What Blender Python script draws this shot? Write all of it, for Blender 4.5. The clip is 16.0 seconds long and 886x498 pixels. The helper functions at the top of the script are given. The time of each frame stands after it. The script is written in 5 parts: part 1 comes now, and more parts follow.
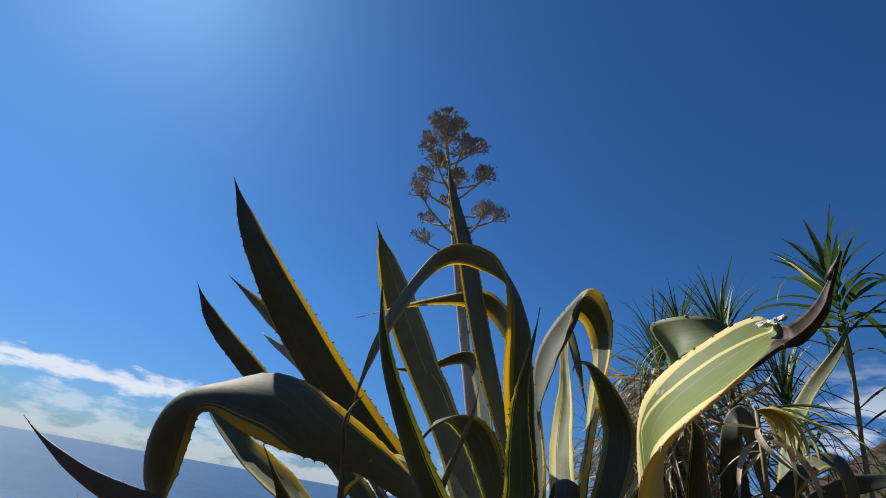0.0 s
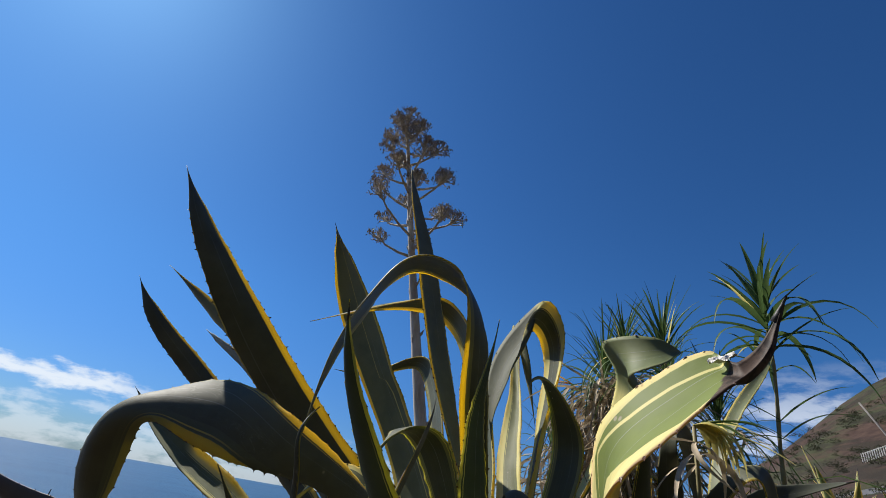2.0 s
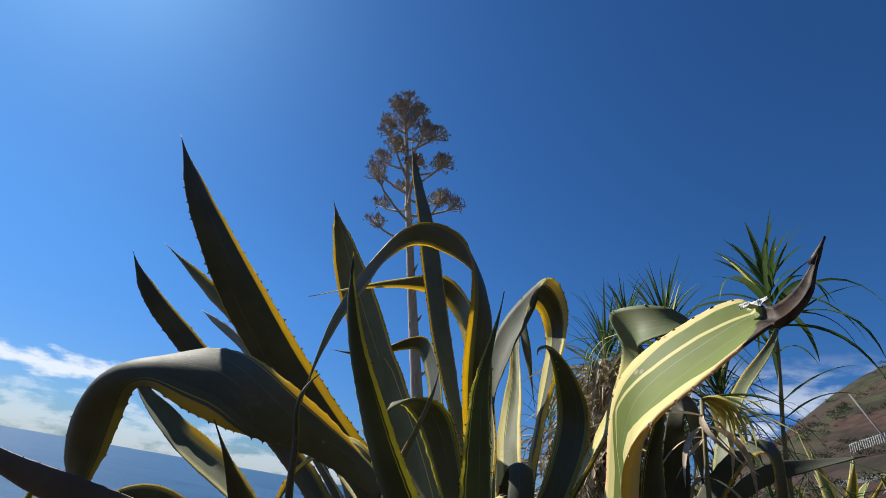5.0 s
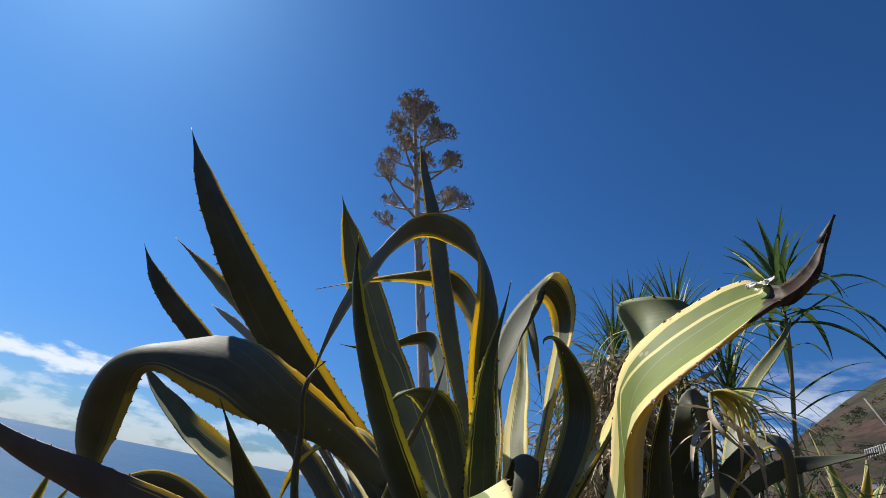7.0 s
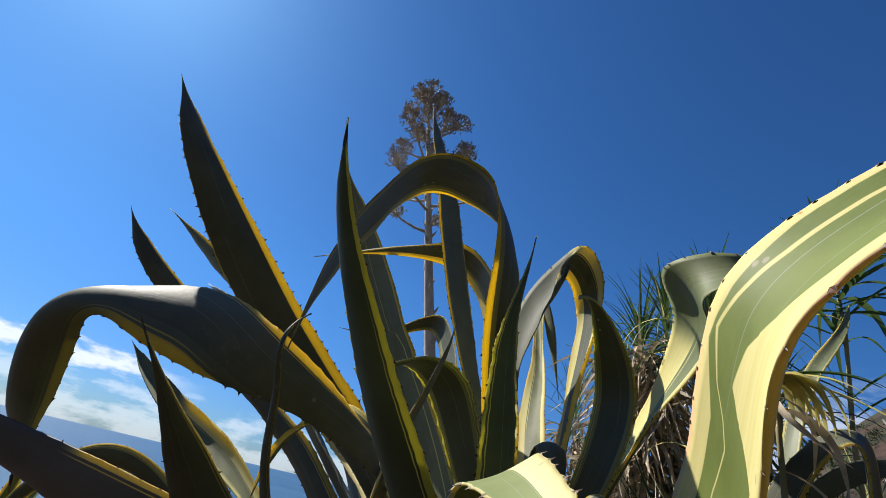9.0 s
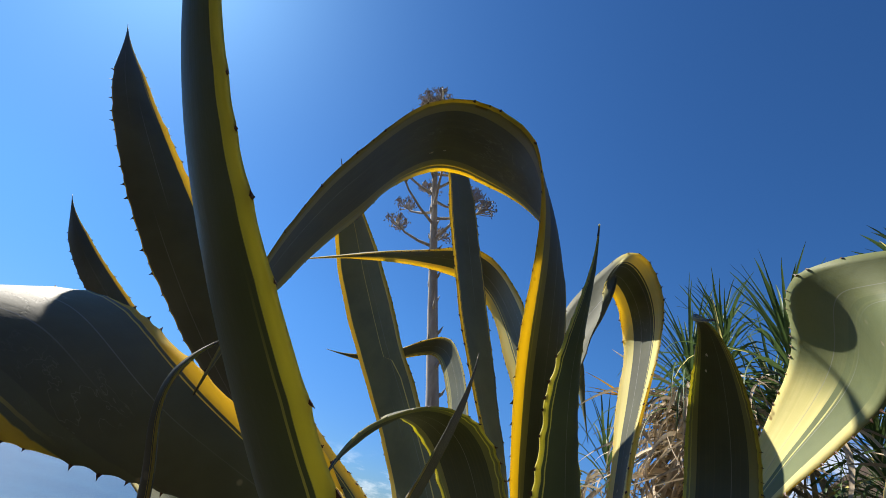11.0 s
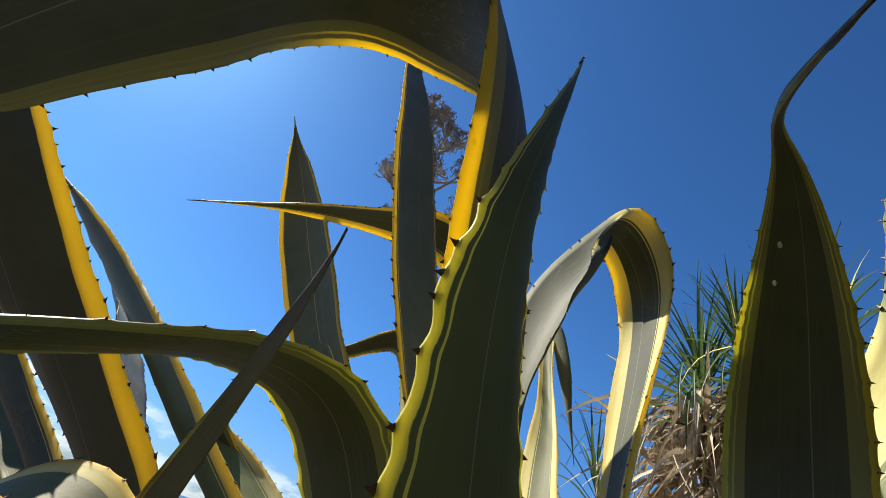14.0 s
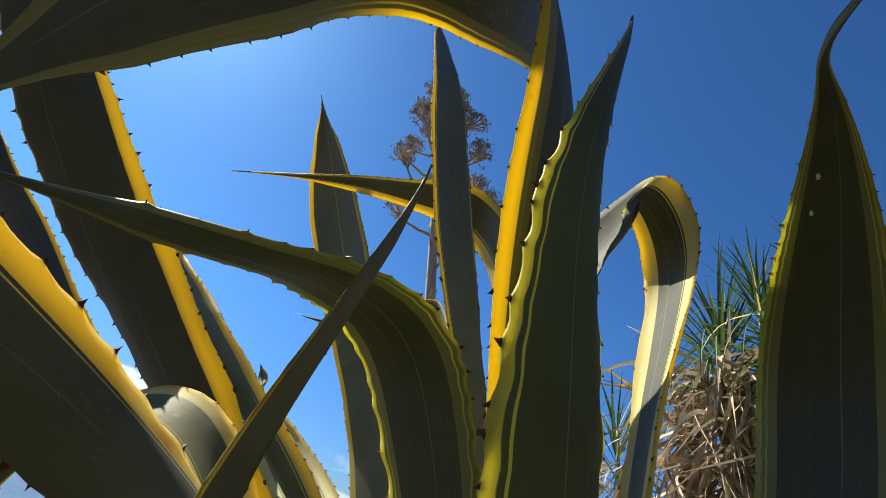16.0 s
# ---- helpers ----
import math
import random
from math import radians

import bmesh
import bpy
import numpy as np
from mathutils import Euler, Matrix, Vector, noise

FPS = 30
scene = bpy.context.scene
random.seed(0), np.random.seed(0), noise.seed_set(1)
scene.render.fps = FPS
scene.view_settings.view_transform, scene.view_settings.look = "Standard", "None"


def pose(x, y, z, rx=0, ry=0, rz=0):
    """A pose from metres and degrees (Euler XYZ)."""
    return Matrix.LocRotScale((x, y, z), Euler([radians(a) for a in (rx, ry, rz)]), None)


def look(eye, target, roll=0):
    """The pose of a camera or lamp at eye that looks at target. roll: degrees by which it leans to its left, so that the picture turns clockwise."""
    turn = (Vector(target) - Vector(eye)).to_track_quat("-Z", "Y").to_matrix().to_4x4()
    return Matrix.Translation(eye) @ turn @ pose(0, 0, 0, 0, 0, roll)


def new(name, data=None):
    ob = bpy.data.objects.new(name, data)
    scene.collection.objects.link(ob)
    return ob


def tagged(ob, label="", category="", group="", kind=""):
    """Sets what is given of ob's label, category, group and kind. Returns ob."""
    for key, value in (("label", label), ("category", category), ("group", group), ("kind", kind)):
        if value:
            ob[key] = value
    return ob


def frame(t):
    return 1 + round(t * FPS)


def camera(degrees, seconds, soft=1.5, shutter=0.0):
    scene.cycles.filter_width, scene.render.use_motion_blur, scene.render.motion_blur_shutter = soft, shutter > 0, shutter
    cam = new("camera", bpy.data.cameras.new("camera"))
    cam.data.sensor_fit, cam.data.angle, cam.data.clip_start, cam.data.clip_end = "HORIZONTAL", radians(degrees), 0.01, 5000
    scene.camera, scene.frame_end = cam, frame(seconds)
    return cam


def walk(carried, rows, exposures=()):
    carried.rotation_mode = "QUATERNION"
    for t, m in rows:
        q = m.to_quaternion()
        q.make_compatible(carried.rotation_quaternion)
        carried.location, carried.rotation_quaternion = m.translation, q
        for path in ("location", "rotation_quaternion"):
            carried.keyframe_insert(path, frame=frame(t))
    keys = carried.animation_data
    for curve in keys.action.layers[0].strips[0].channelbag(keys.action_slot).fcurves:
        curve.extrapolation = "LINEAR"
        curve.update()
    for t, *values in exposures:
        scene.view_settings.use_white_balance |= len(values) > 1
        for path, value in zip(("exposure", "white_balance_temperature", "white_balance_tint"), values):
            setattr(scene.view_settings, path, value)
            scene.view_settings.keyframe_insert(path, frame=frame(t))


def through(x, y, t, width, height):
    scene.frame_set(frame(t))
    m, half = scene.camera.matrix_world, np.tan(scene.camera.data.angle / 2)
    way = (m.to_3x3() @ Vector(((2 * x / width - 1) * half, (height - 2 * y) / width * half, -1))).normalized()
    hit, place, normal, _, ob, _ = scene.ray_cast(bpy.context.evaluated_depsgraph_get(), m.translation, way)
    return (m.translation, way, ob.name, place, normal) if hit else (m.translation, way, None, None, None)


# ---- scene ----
# the camera and its way
cam = camera(88.14, 16.0, soft=0.9)
PATH = [
    (0.0, 0.0082, 0.0098, 0.8117, 118.919, -8.923, 0.330),
    (0.5, -0.0046, 0.0008, 0.8179, 118.978, -9.057, -1.521),
    (1.0, -0.0151, -0.0194, 0.8456, 119.132, -8.980, -3.364),
    (1.5, -0.0180, -0.0157, 0.8619, 119.569, -8.697, -4.754),
    (2.0, -0.0169, -0.0030, 0.8296, 119.798, -8.658, -6.218),
    (2.5, -0.0150, 0.0129, 0.8030, 119.681, -8.988, -7.161),
    (3.0, -0.0204, 0.0280, 0.7916, 119.262, -8.723, -7.260),
    (3.5, -0.0255, 0.0429, 0.8061, 119.025, -8.641, -7.088),
    (5.8, -0.0218, 0.0497, 0.7853, 118.683, -9.307, -6.529),
    (6.0, -0.0239, 0.0502, 0.7797, 118.720, -9.920, -6.470),
    (6.5, -0.0282, 0.0492, 0.7758, 118.542, -9.391, -5.962),
    (7.0, -0.0143, 0.0567, 0.7840, 118.644, -9.559, -5.992),
    (7.5, -0.0050, 0.0809, 0.7914, 118.932, -10.229, -6.471),
    (8.0, -0.0044, 0.1175, 0.7807, 119.216, -10.705, -6.390),
    (8.5, -0.0019, 0.1547, 0.7611, 119.124, -11.221, -6.262),
    (9.0, 0.0040, 0.2326, 0.7622, 119.285, -11.588, -5.631),
    (9.2, 0.0076, 0.2589, 0.7650, 119.305, -11.521, -5.571),
    (11.3, -0.0046, 0.5336, 0.8817, 122.425, -13.261, -5.602),
    (11.5, 0.0090, 0.5677, 0.8946, 122.893, -13.461, -5.422),
    (12.0, 0.0499, 0.6373, 0.9192, 124.075, -13.753, -5.934),
    (12.5, 0.0882, 0.6797, 0.9219, 124.979, -12.859, -6.710),
    (13.0, 0.1011, 0.7055, 0.8972, 125.860, -13.457, -7.521),
    (13.5, 0.1047, 0.7232, 0.8804, 125.698, -13.919, -7.216),
    (14.0, 0.1035, 0.7309, 0.8873, 125.373, -14.361, -7.312),
    (14.5, 0.0923, 0.7225, 0.8557, 124.960, -14.299, -6.996),
    (15.0, 0.0953, 0.7156, 0.8319, 124.224, -14.459, -6.441),
    (15.5, 0.0916, 0.7201, 0.8364, 123.740, -14.753, -6.411),
    (16.0, 0.0770, 0.7236, 0.8339, 123.268, -14.897, -6.078),
]
walk(cam, [(t, pose(x, y, z, rx, ry, rz)) for t, x, y, z, rx, ry, rz in PATH],
     exposures=[(0.0, 0.2, 6500, 10), (3.0, 0.35, 6500, 10), (7.0, 0.37, 6500, 10), (9.0, 0.52, 6550, 10), (11.5, 0.80, 6850, 10), (16.0, 0.86, 6950, 10)])

# ---- sky and sun ----
SUN_WAY = Vector((-0.553, 0.400, 0.730)).normalized()
SKY_GAMMA, SKY_TINT, CLOUD, CLOUD_BAND = 1.18, (0.43, 0.83, 1.12, 1.0), (13.0, 13.8, 14.6, 1.0), 5.4
world = bpy.data.worlds.new("sky")
scene.world = world
world.use_nodes = True
wt = world.node_tree
wt.nodes.clear()
sky = wt.nodes.new("ShaderNodeTexSky")
sky.sky_type = "NISHITA"
sky.sun_disc = False
sky.sun_elevation = math.asin(SUN_WAY.z)
sky.sun_rotation = math.atan2(SUN_WAY.x, SUN_WAY.y)
sky.altitude, sky.air_density, sky.dust_density, sky.ozone_density = 50.0, 1.0, 0.42, 5.0


def wnode(kind, *ins, op=None):
    n = wt.nodes.new(kind)
    if op:
        n.operation = op
    for v, s in zip(ins, n.inputs):
        if v is None:
            continue
        if isinstance(v, (int, float, tuple)):
            s.default_value = v
        else:
            wt.links.new(v, s)
    return n.outputs[0]


def wstep(x, a, b):
    n = wt.nodes.new("ShaderNodeMapRange")
    n.interpolation_type = "SMOOTHSTEP"
    wt.links.new(x, n.inputs[0])
    n.inputs[1].default_value, n.inputs[2].default_value = a, b
    return n.outputs[0]


def wm(op, *ins):
    return wnode("ShaderNodeMath", *ins, op=op)


# low bands of cloud over the sea and behind the hill, by bearing and height in degrees
way = wt.nodes.new("ShaderNodeTexCoord").outputs["Generated"]
sep = wt.nodes.new("ShaderNodeSeparateXYZ")
wt.links.new(way, sep.inputs[0])
bearing = wm("MULTIPLY", wm("ARCTAN2", sep.outputs[0], sep.outputs[1]), 57.2958)
height = wm("MULTIPLY", wm("ARCSINE", sep.outputs[2]), 57.2958)
flat = wt.nodes.new("ShaderNodeCombineXYZ")
wt.links.new(wm("MULTIPLY", bearing, 0.11), flat.inputs[0])
wt.links.new(wm("MULTIPLY", height, 0.30), flat.inputs[1])
puff = wt.nodes.new("ShaderNodeTexNoise")
wt.links.new(flat.outputs[0], puff.inputs["Vector"])
puff.inputs["Scale"].default_value, puff.inputs["Detail"].default_value, puff.inputs["Roughness"].default_value = 1.6, 7.0, 0.58
edge = wm("MULTIPLY", wm("SUBTRACT", puff.outputs[0], 0.5), 6.0)
bank = wm("SUBTRACT", 1.25, wm("ABSOLUTE", wm("SUBTRACT", wm("ADD", height, edge), CLOUD_BAND)))
bank = wm("MULTIPLY", wstep(bank, 0.0, 1.1), wm("MULTIPLY", wstep(bearing, -75.0, -48.0), wm("SUBTRACT", 1.0, wstep(bearing, -32.0, -22.0))))
low = wm("MULTIPLY", wstep(wm("ADD", puff.outputs[0], wm("MULTIPLY", height, -0.03)), 0.36, 0.52), wm("SUBTRACT", 1.0, wstep(height, 3.0, 6.5)))
hill = wm("MULTIPLY", wstep(puff.outputs[0], 0.42, 0.6), wm("MULTIPLY", wstep(bearing, 26.0, 40.0), wm("SUBTRACT", 1.0, wstep(height, 11.0, 19.0))))
cloud = wm("MULTIPLY", wm("MAXIMUM", bank, wm("MAXIMUM", wm("MULTIPLY", low, 0.5), wm("MULTIPLY", hill, 0.75))), 0.85)
deep = wt.nodes.new("ShaderNodeGamma")
wt.links.new(sky.outputs[0], deep.inputs[0])
deep.inputs[1].default_value = SKY_GAMMA
tint = wt.nodes.new("ShaderNodeMix")
tint.data_type, tint.blend_type = "RGBA", "MULTIPLY"
tint.inputs[0].default_value = 1.0
wt.links.new(deep.outputs[0], tint.inputs[6])
tint.inputs[7].default_value = SKY_TINT
over = wt.nodes.new("ShaderNodeMix")
over.data_type = "RGBA"
wt.links.new(cloud, over.inputs[0])
low_air = wnode("ShaderNodeMix")
low_air = wt.nodes[-1]
low_air.data_type, low_air.blend_type = "RGBA", "MULTIPLY"
low_air.inputs[0].default_value = 1.0
deepen = wnode("ShaderNodeCombineXYZ", *[wm("MULTIPLY_ADD", wstep(height, 0.0, 22.0), 1.0 - k, k) for k in (0.84, 0.67, 0.78)])
wt.links.new(tint.outputs[2], low_air.inputs[6])
wt.links.new(deepen, low_air.inputs[7])
wt.links.new(low_air.outputs[2], over.inputs[6])
over.inputs[7].default_value = CLOUD
back = wt.nodes.new("ShaderNodeBackground")
back.inputs["Strength"].default_value = 0.055
wout = wt.nodes.new("ShaderNodeOutputWorld")
wt.links.new(over.outputs[2], back.inputs[0])
wt.links.new(back.outputs[0], wout.inputs[0])
sun = new("sun", bpy.data.lights.new("sun", "SUN"))
sun.data.energy, sun.data.angle, sun.data.color = 5.0, radians(0.6), (1.0, 0.95, 0.87)
sun.matrix_world = look(SUN_WAY * 30, (0, 0, 0))

# ---- helpers of this scene ----
def smooth(a, b, x):
    """0 before a, 1 past b, eased between; a may lie above b."""
    t = max(0.0, min(1.0, (x - a) / (b - a)))
    return t * t * (3 - 2 * t)


def thing(name, place, label, category, group="", kind=""):
    ob = new(name)
    ob.location = place
    ob.empty_display_size = 0.05
    return tagged(ob, label, category, group, kind)


def mesh_object(name, bm, mat, smooth_faces=True):
    me = bpy.data.meshes.new(name)
    bm.to_mesh(me)
    bm.free()
    me.materials.append(mat)
    if smooth_faces:
        me.polygons.foreach_set("use_smooth", [True] * len(me.polygons))
    return new(name, me)


def under(ob, parent):
    """Makes ob a part of parent, keeping its place in the world."""
    m = Matrix.Translation(parent.location) if parent.parent is None else Matrix()
    ob.parent = parent
    ob.matrix_parent_inverse = m.inverted()
    return ob


def part(name, bm, mat, parent, label="", smooth_faces=True):
    return tagged(under(mesh_object(name, bm, mat, smooth_faces), parent), label)


def frame_axes(points):
    """Tangent, side and normal along a line of points."""
    out, side = [], None
    for i in range(len(points)):
        t = (points[min(i + 1, len(points) - 1)] - points[max(i - 1, 0)]).normalized()
        if side is None:
            side = t.orthogonal().normalized()
        side = (side - t * side.dot(t)).normalized()
        out.append((t, side, t.cross(side)))
    return out


def tube(bm, points, radii, sides=7, cap=True):
    rings = []
    for p, r, (t, a, b) in zip(points, radii, frame_axes(points)):
        rings.append([bm.verts.new(p + (a * math.cos(k * 2 * math.pi / sides) + b * math.sin(k * 2 * math.pi / sides)) * r) for k in range(sides)])
    for u, v in zip(rings, rings[1:]):
        for k in range(sides):
            bm.faces.new((u[k], u[(k + 1) % sides], v[(k + 1) % sides], v[k]))
    if cap:
        bm.faces.new(rings[0][::-1])
        bm.faces.new(rings[-1])


def bspline(rows, s, deg=3):
    """A clamped uniform cubic B-spline through its control rows, at s from 0 to 1."""
    k = len(rows)
    knots = [0.0] * deg + [i / (k - deg) for i in range(k - deg + 1)] + [1.0] * deg
    s = min(s, 1 - 1e-7)
    n = [1.0 if knots[i] <= s < knots[i + 1] else 0.0 for i in range(len(knots) - 1)]
    for d in range(1, deg + 1):
        m = []
        for i in range(len(n) - 1):
            v = 0.0
            if knots[i + d] > knots[i]:
                v += (s - knots[i]) / (knots[i + d] - knots[i]) * n[i]
            if knots[i + d + 1] > knots[i + 1]:
                v += (knots[i + d + 1] - s) / (knots[i + d + 1] - knots[i + 1]) * n[i + 1]
            m.append(v)
        n = m
    return [sum(w * r[j] for w, r in zip(n, rows)) for j in range(len(rows[0]))]


# ---- the agave leaf ----
def agave_leaf(plant, rows, mats, channel=0.16, thick=0.012, steps=100, teeth=0.027, tooth=0.005, seed=0, label="", core=None, foot=None, skew=0.0, from_tip=False, bulge_to=None, scallop=1.0, torn=None):
    """One fleshy leaf under plant. rows: control points of the middle line and, for each, the vector from it to one margin."""
    rnd = random.Random(seed)
    mids, halves = [], []
    for i in range(steps + 1):
        r = bspline(rows, i / steps)
        mids.append(Vector(r[:3]))
        halves.append(Vector(r[3:]) * min(1.0, ((steps - i) / steps / 0.07 + 0.02) ** 0.7))
    if foot:
        # the hidden lower end, down to the heart of the plant
        foot, first = Vector(foot), mids[0].copy()
        way = (mids[1] - first).normalized()
        gap = (first - foot).length
        more = max(3, int(gap / 0.04))
        low_m, low_h = [], []
        for i in range(more):
            s = i / more
            h00, h01 = 2 * s ** 3 - 3 * s ** 2 + 1, -2 * s ** 3 + 3 * s ** 2
            h10, h11 = s ** 3 - 2 * s ** 2 + s, s ** 3 - s ** 2
            low_m.append(foot * h00 + first * h01 + (first - foot) * h10 + way * gap * h11)
            low_h.append(halves[0] * (0.75 + 0.25 * s))
        mids, halves = low_m + mids, low_h + halves
        steps += more
    core = core or Vector((0.15, 1.16, 0.9))
    tang = [(mids[min(i + 1, steps)] - mids[max(i - 1, 0)]).normalized() for i in range(steps + 1)]
    nrm = []
    for t, h in zip(tang, halves):
        n = t.cross(h)
        nrm.append(n.normalized() if n.length > 1e-9 else (nrm[-1] if nrm else Vector((0, 0, 1))))
    for i in range(1, steps + 1):
        if nrm[i].dot(nrm[i - 1]) < -0.5 and halves[i].length < 0.006:
            nrm[i] = nrm[i - 1].copy()
    j = steps // 4
    toward = (core + Vector((0, 0, 0.5)) - mids[j])
    sign = 1.0 if nrm[j].dot(toward) > 0 else -1.0
    if bulge_to:
        j = steps // 2
        sign = -1.0 if nrm[j].dot(Vector(bulge_to) - mids[j]) > 0 else 1.0
    across = 12
    bm = bmesh.new()
    uv = bm.loops.layers.uv.new("leaf")
    length, dist = 0.0, [0.0]
    for a, b in zip(mids, mids[1:]):
        length += (b - a).length
        dist.append(length)
    rows_of_teeth = {}
    for e in (-1, 1):
        d, rows_of_teeth[e] = 0.08 + rnd.random() * 0.03, []
        while d < length * 0.94:
            q = next((q for q in range(steps) if dist[q + 1] >= d), steps - 1)
            rows_of_teeth[e].append((d, tooth * (0.55 + 0.8 * rnd.random()) * (1.0 - 0.45 * d / length) * (0.35 + 0.65 * smooth(0.006, 0.030, halves[q].length))))
            d += teeth * rnd.uniform(0.55, 1.4)

    def bump(e, d):
        return sum(0.55 * scallop * size * math.exp(-((d - at) / ((1.1 + 0.4 * scallop) * size)) ** 2) for at, size in rows_of_teeth[e] if abs(d - at) < 0.03)
    rings, where = [], {}

    def left_over(d):
        return 1.0 if not torn else 1.0 - 0.60 * smooth(torn + 0.004, torn - 0.010, length - d)
    for i in range(steps + 1):
        s = i / steps
        w = halves[i].length
        shift = skew if not isinstance(skew, tuple) else skew[0] + (skew[1] - skew[0]) * smooth(0.1, 0.5, s)
        out_by = {e: bump(e, dist[i]) if w > 0.004 else 0.0 for e in (-1, 1)}
        body = thick * (1.0 - 0.75 * s) * (1.0 if s < 0.93 else max(0.15, (1 - s) / 0.07))
        bowl = channel if not isinstance(channel, tuple) else channel[0] + (channel[1] - channel[0]) * smooth(0.45, 0.70, s)
        deep = bowl * w * (1 + 0.6 * s)
        ripple = 0.02 * w * noise.noise(Vector((dist[i] * 14, seed * 3.1, 0)))
        top, low = [], []
        for k in range(across + 1):
            u = -1 + 2 * k / across
            v = -1 + (u + 1) * left_over(dist[i])
            p = mids[i] + halves[i] * v
            if abs(u) > 0.8:
                p = p + halves[i].normalized() * math.copysign(out_by[1 if u > 0 else -1], u) * (1.0 if abs(u) > 0.99 else 0.35)
            sag = deep * (1 - abs(u) ** 1.8)
            wave = 0.10 * w * abs(u) ** 3 * noise.noise(Vector((dist[i] * 9, seed * 1.7 + (2 if u > 0 else 5), 1)))
            th = body * (1 - abs(u) ** 2.2) + 0.0016
            base = p - nrm[i] * sign * (sag - wave - ripple)
            top.append(bm.verts.new(base + nrm[i] * sign * th * 0.3))
            low.append(bm.verts.new(base - nrm[i] * sign * th * 0.7))
            where[top[-1]] = where[low[-1]] = ((v + 1) / 2 + shift, length - dist[i] if from_tip else dist[i])
        rings.append(top + low[::-1])
    n = len(rings[0])
    for a, b in zip(rings, rings[1:]):
        for k in range(n):
            f = bm.faces.new((a[k], a[(k + 1) % n], b[(k + 1) % n], b[k]))
            for lp in f.loops:
                lp[uv].uv = where[lp.vert]
    bm.faces.new(rings[-1])
    bm.faces.new(rings[0][::-1])
    bmesh.ops.recalc_face_normals(bm, faces=bm.faces)
    leaf = part("leaf", bm, mats[0], plant, label)
    # hooked teeth along both margins
    bm = bmesh.new()
    for e in (-1, 1):
        for d, size in rows_of_teeth[e]:
            if e > 0 and left_over(d) < 0.99:
                continue
            i = next((q for q in range(steps) if dist[q + 1] >= d), steps - 1)
            f = (d - dist[i]) / max(1e-6, dist[i + 1] - dist[i])
            h = halves[i].lerp(halves[i + 1], f)
            p = mids[i].lerp(mids[i + 1], f) + h * e
            out = (h * e).normalized()
            t, nn = tang[i], nrm[i]
            wave = 0.10 * h.length * noise.noise(Vector((d * 9, seed * 1.7 + (2 if e > 0 else 5), 1)))
            p += nn * sign * wave
            p += out * size * 0.5 * scallop
            lean = t * rnd.uniform(-0.45, 0.35) * size
            ring = [bm.verts.new(p - out * 0.0015 + t * size * 0.75 * a + nn * size * 0.3 * b) for a, b in ((-1, 0), (0, 1), (1, 0), (0, -1))]
            mid = [bm.verts.new(p + out * size * 0.45 + lean * 0.3 + t * size * 0.27 * a + nn * size * 0.16 * b) for a, b in ((-1, 0), (0, 1), (1, 0), (0, -1))]
            tip = bm.verts.new(p + out * size * 1.25 + lean)
            for k in range(4):
                bm.faces.new((ring[k], ring[(k + 1) % 4], mid[(k + 1) % 4], mid[k]))
                bm.faces.new((mid[k], mid[(k + 1) % 4], tip))
    tagged(part("teeth", bm, mats[1], leaf, "small dark brown hooked teeth", False), kind="stuff")
    # terminal spine
    i = next((q for q in range(steps) if dist[q] > length - 0.05 and halves[q].length < 0.0065), steps - 1)
    bm = bmesh.new()
    w = min(0.0042, max(0.0018, halves[i].length * 0.6))
    off = nrm[i] * sign * bowl * halves[i].length * 1.2
    end = mids[-1]
    i = max(i, next((q for q in range(steps) if dist[q] > length - 0.03), i))
    w = min(0.0042, max(0.0012, halves[i].length * 0.7))
    pts = [mids[i + round((steps - i) * k / 3)] for k in range(3)] + [end]
    tube(bm, [p - off * (1 - q / 3) for q, p in enumerate(pts)], [w, w * 0.8, w * 0.45, 0.0002], 7)
    part("spine", bm, mats[2], leaf, "hard dark grey terminal spine")
    return leaf


# ---- materials ----
def material(name):
    m = bpy.data.materials.new(name)
    m.use_nodes = True
    m.node_tree.nodes.clear()
    return m


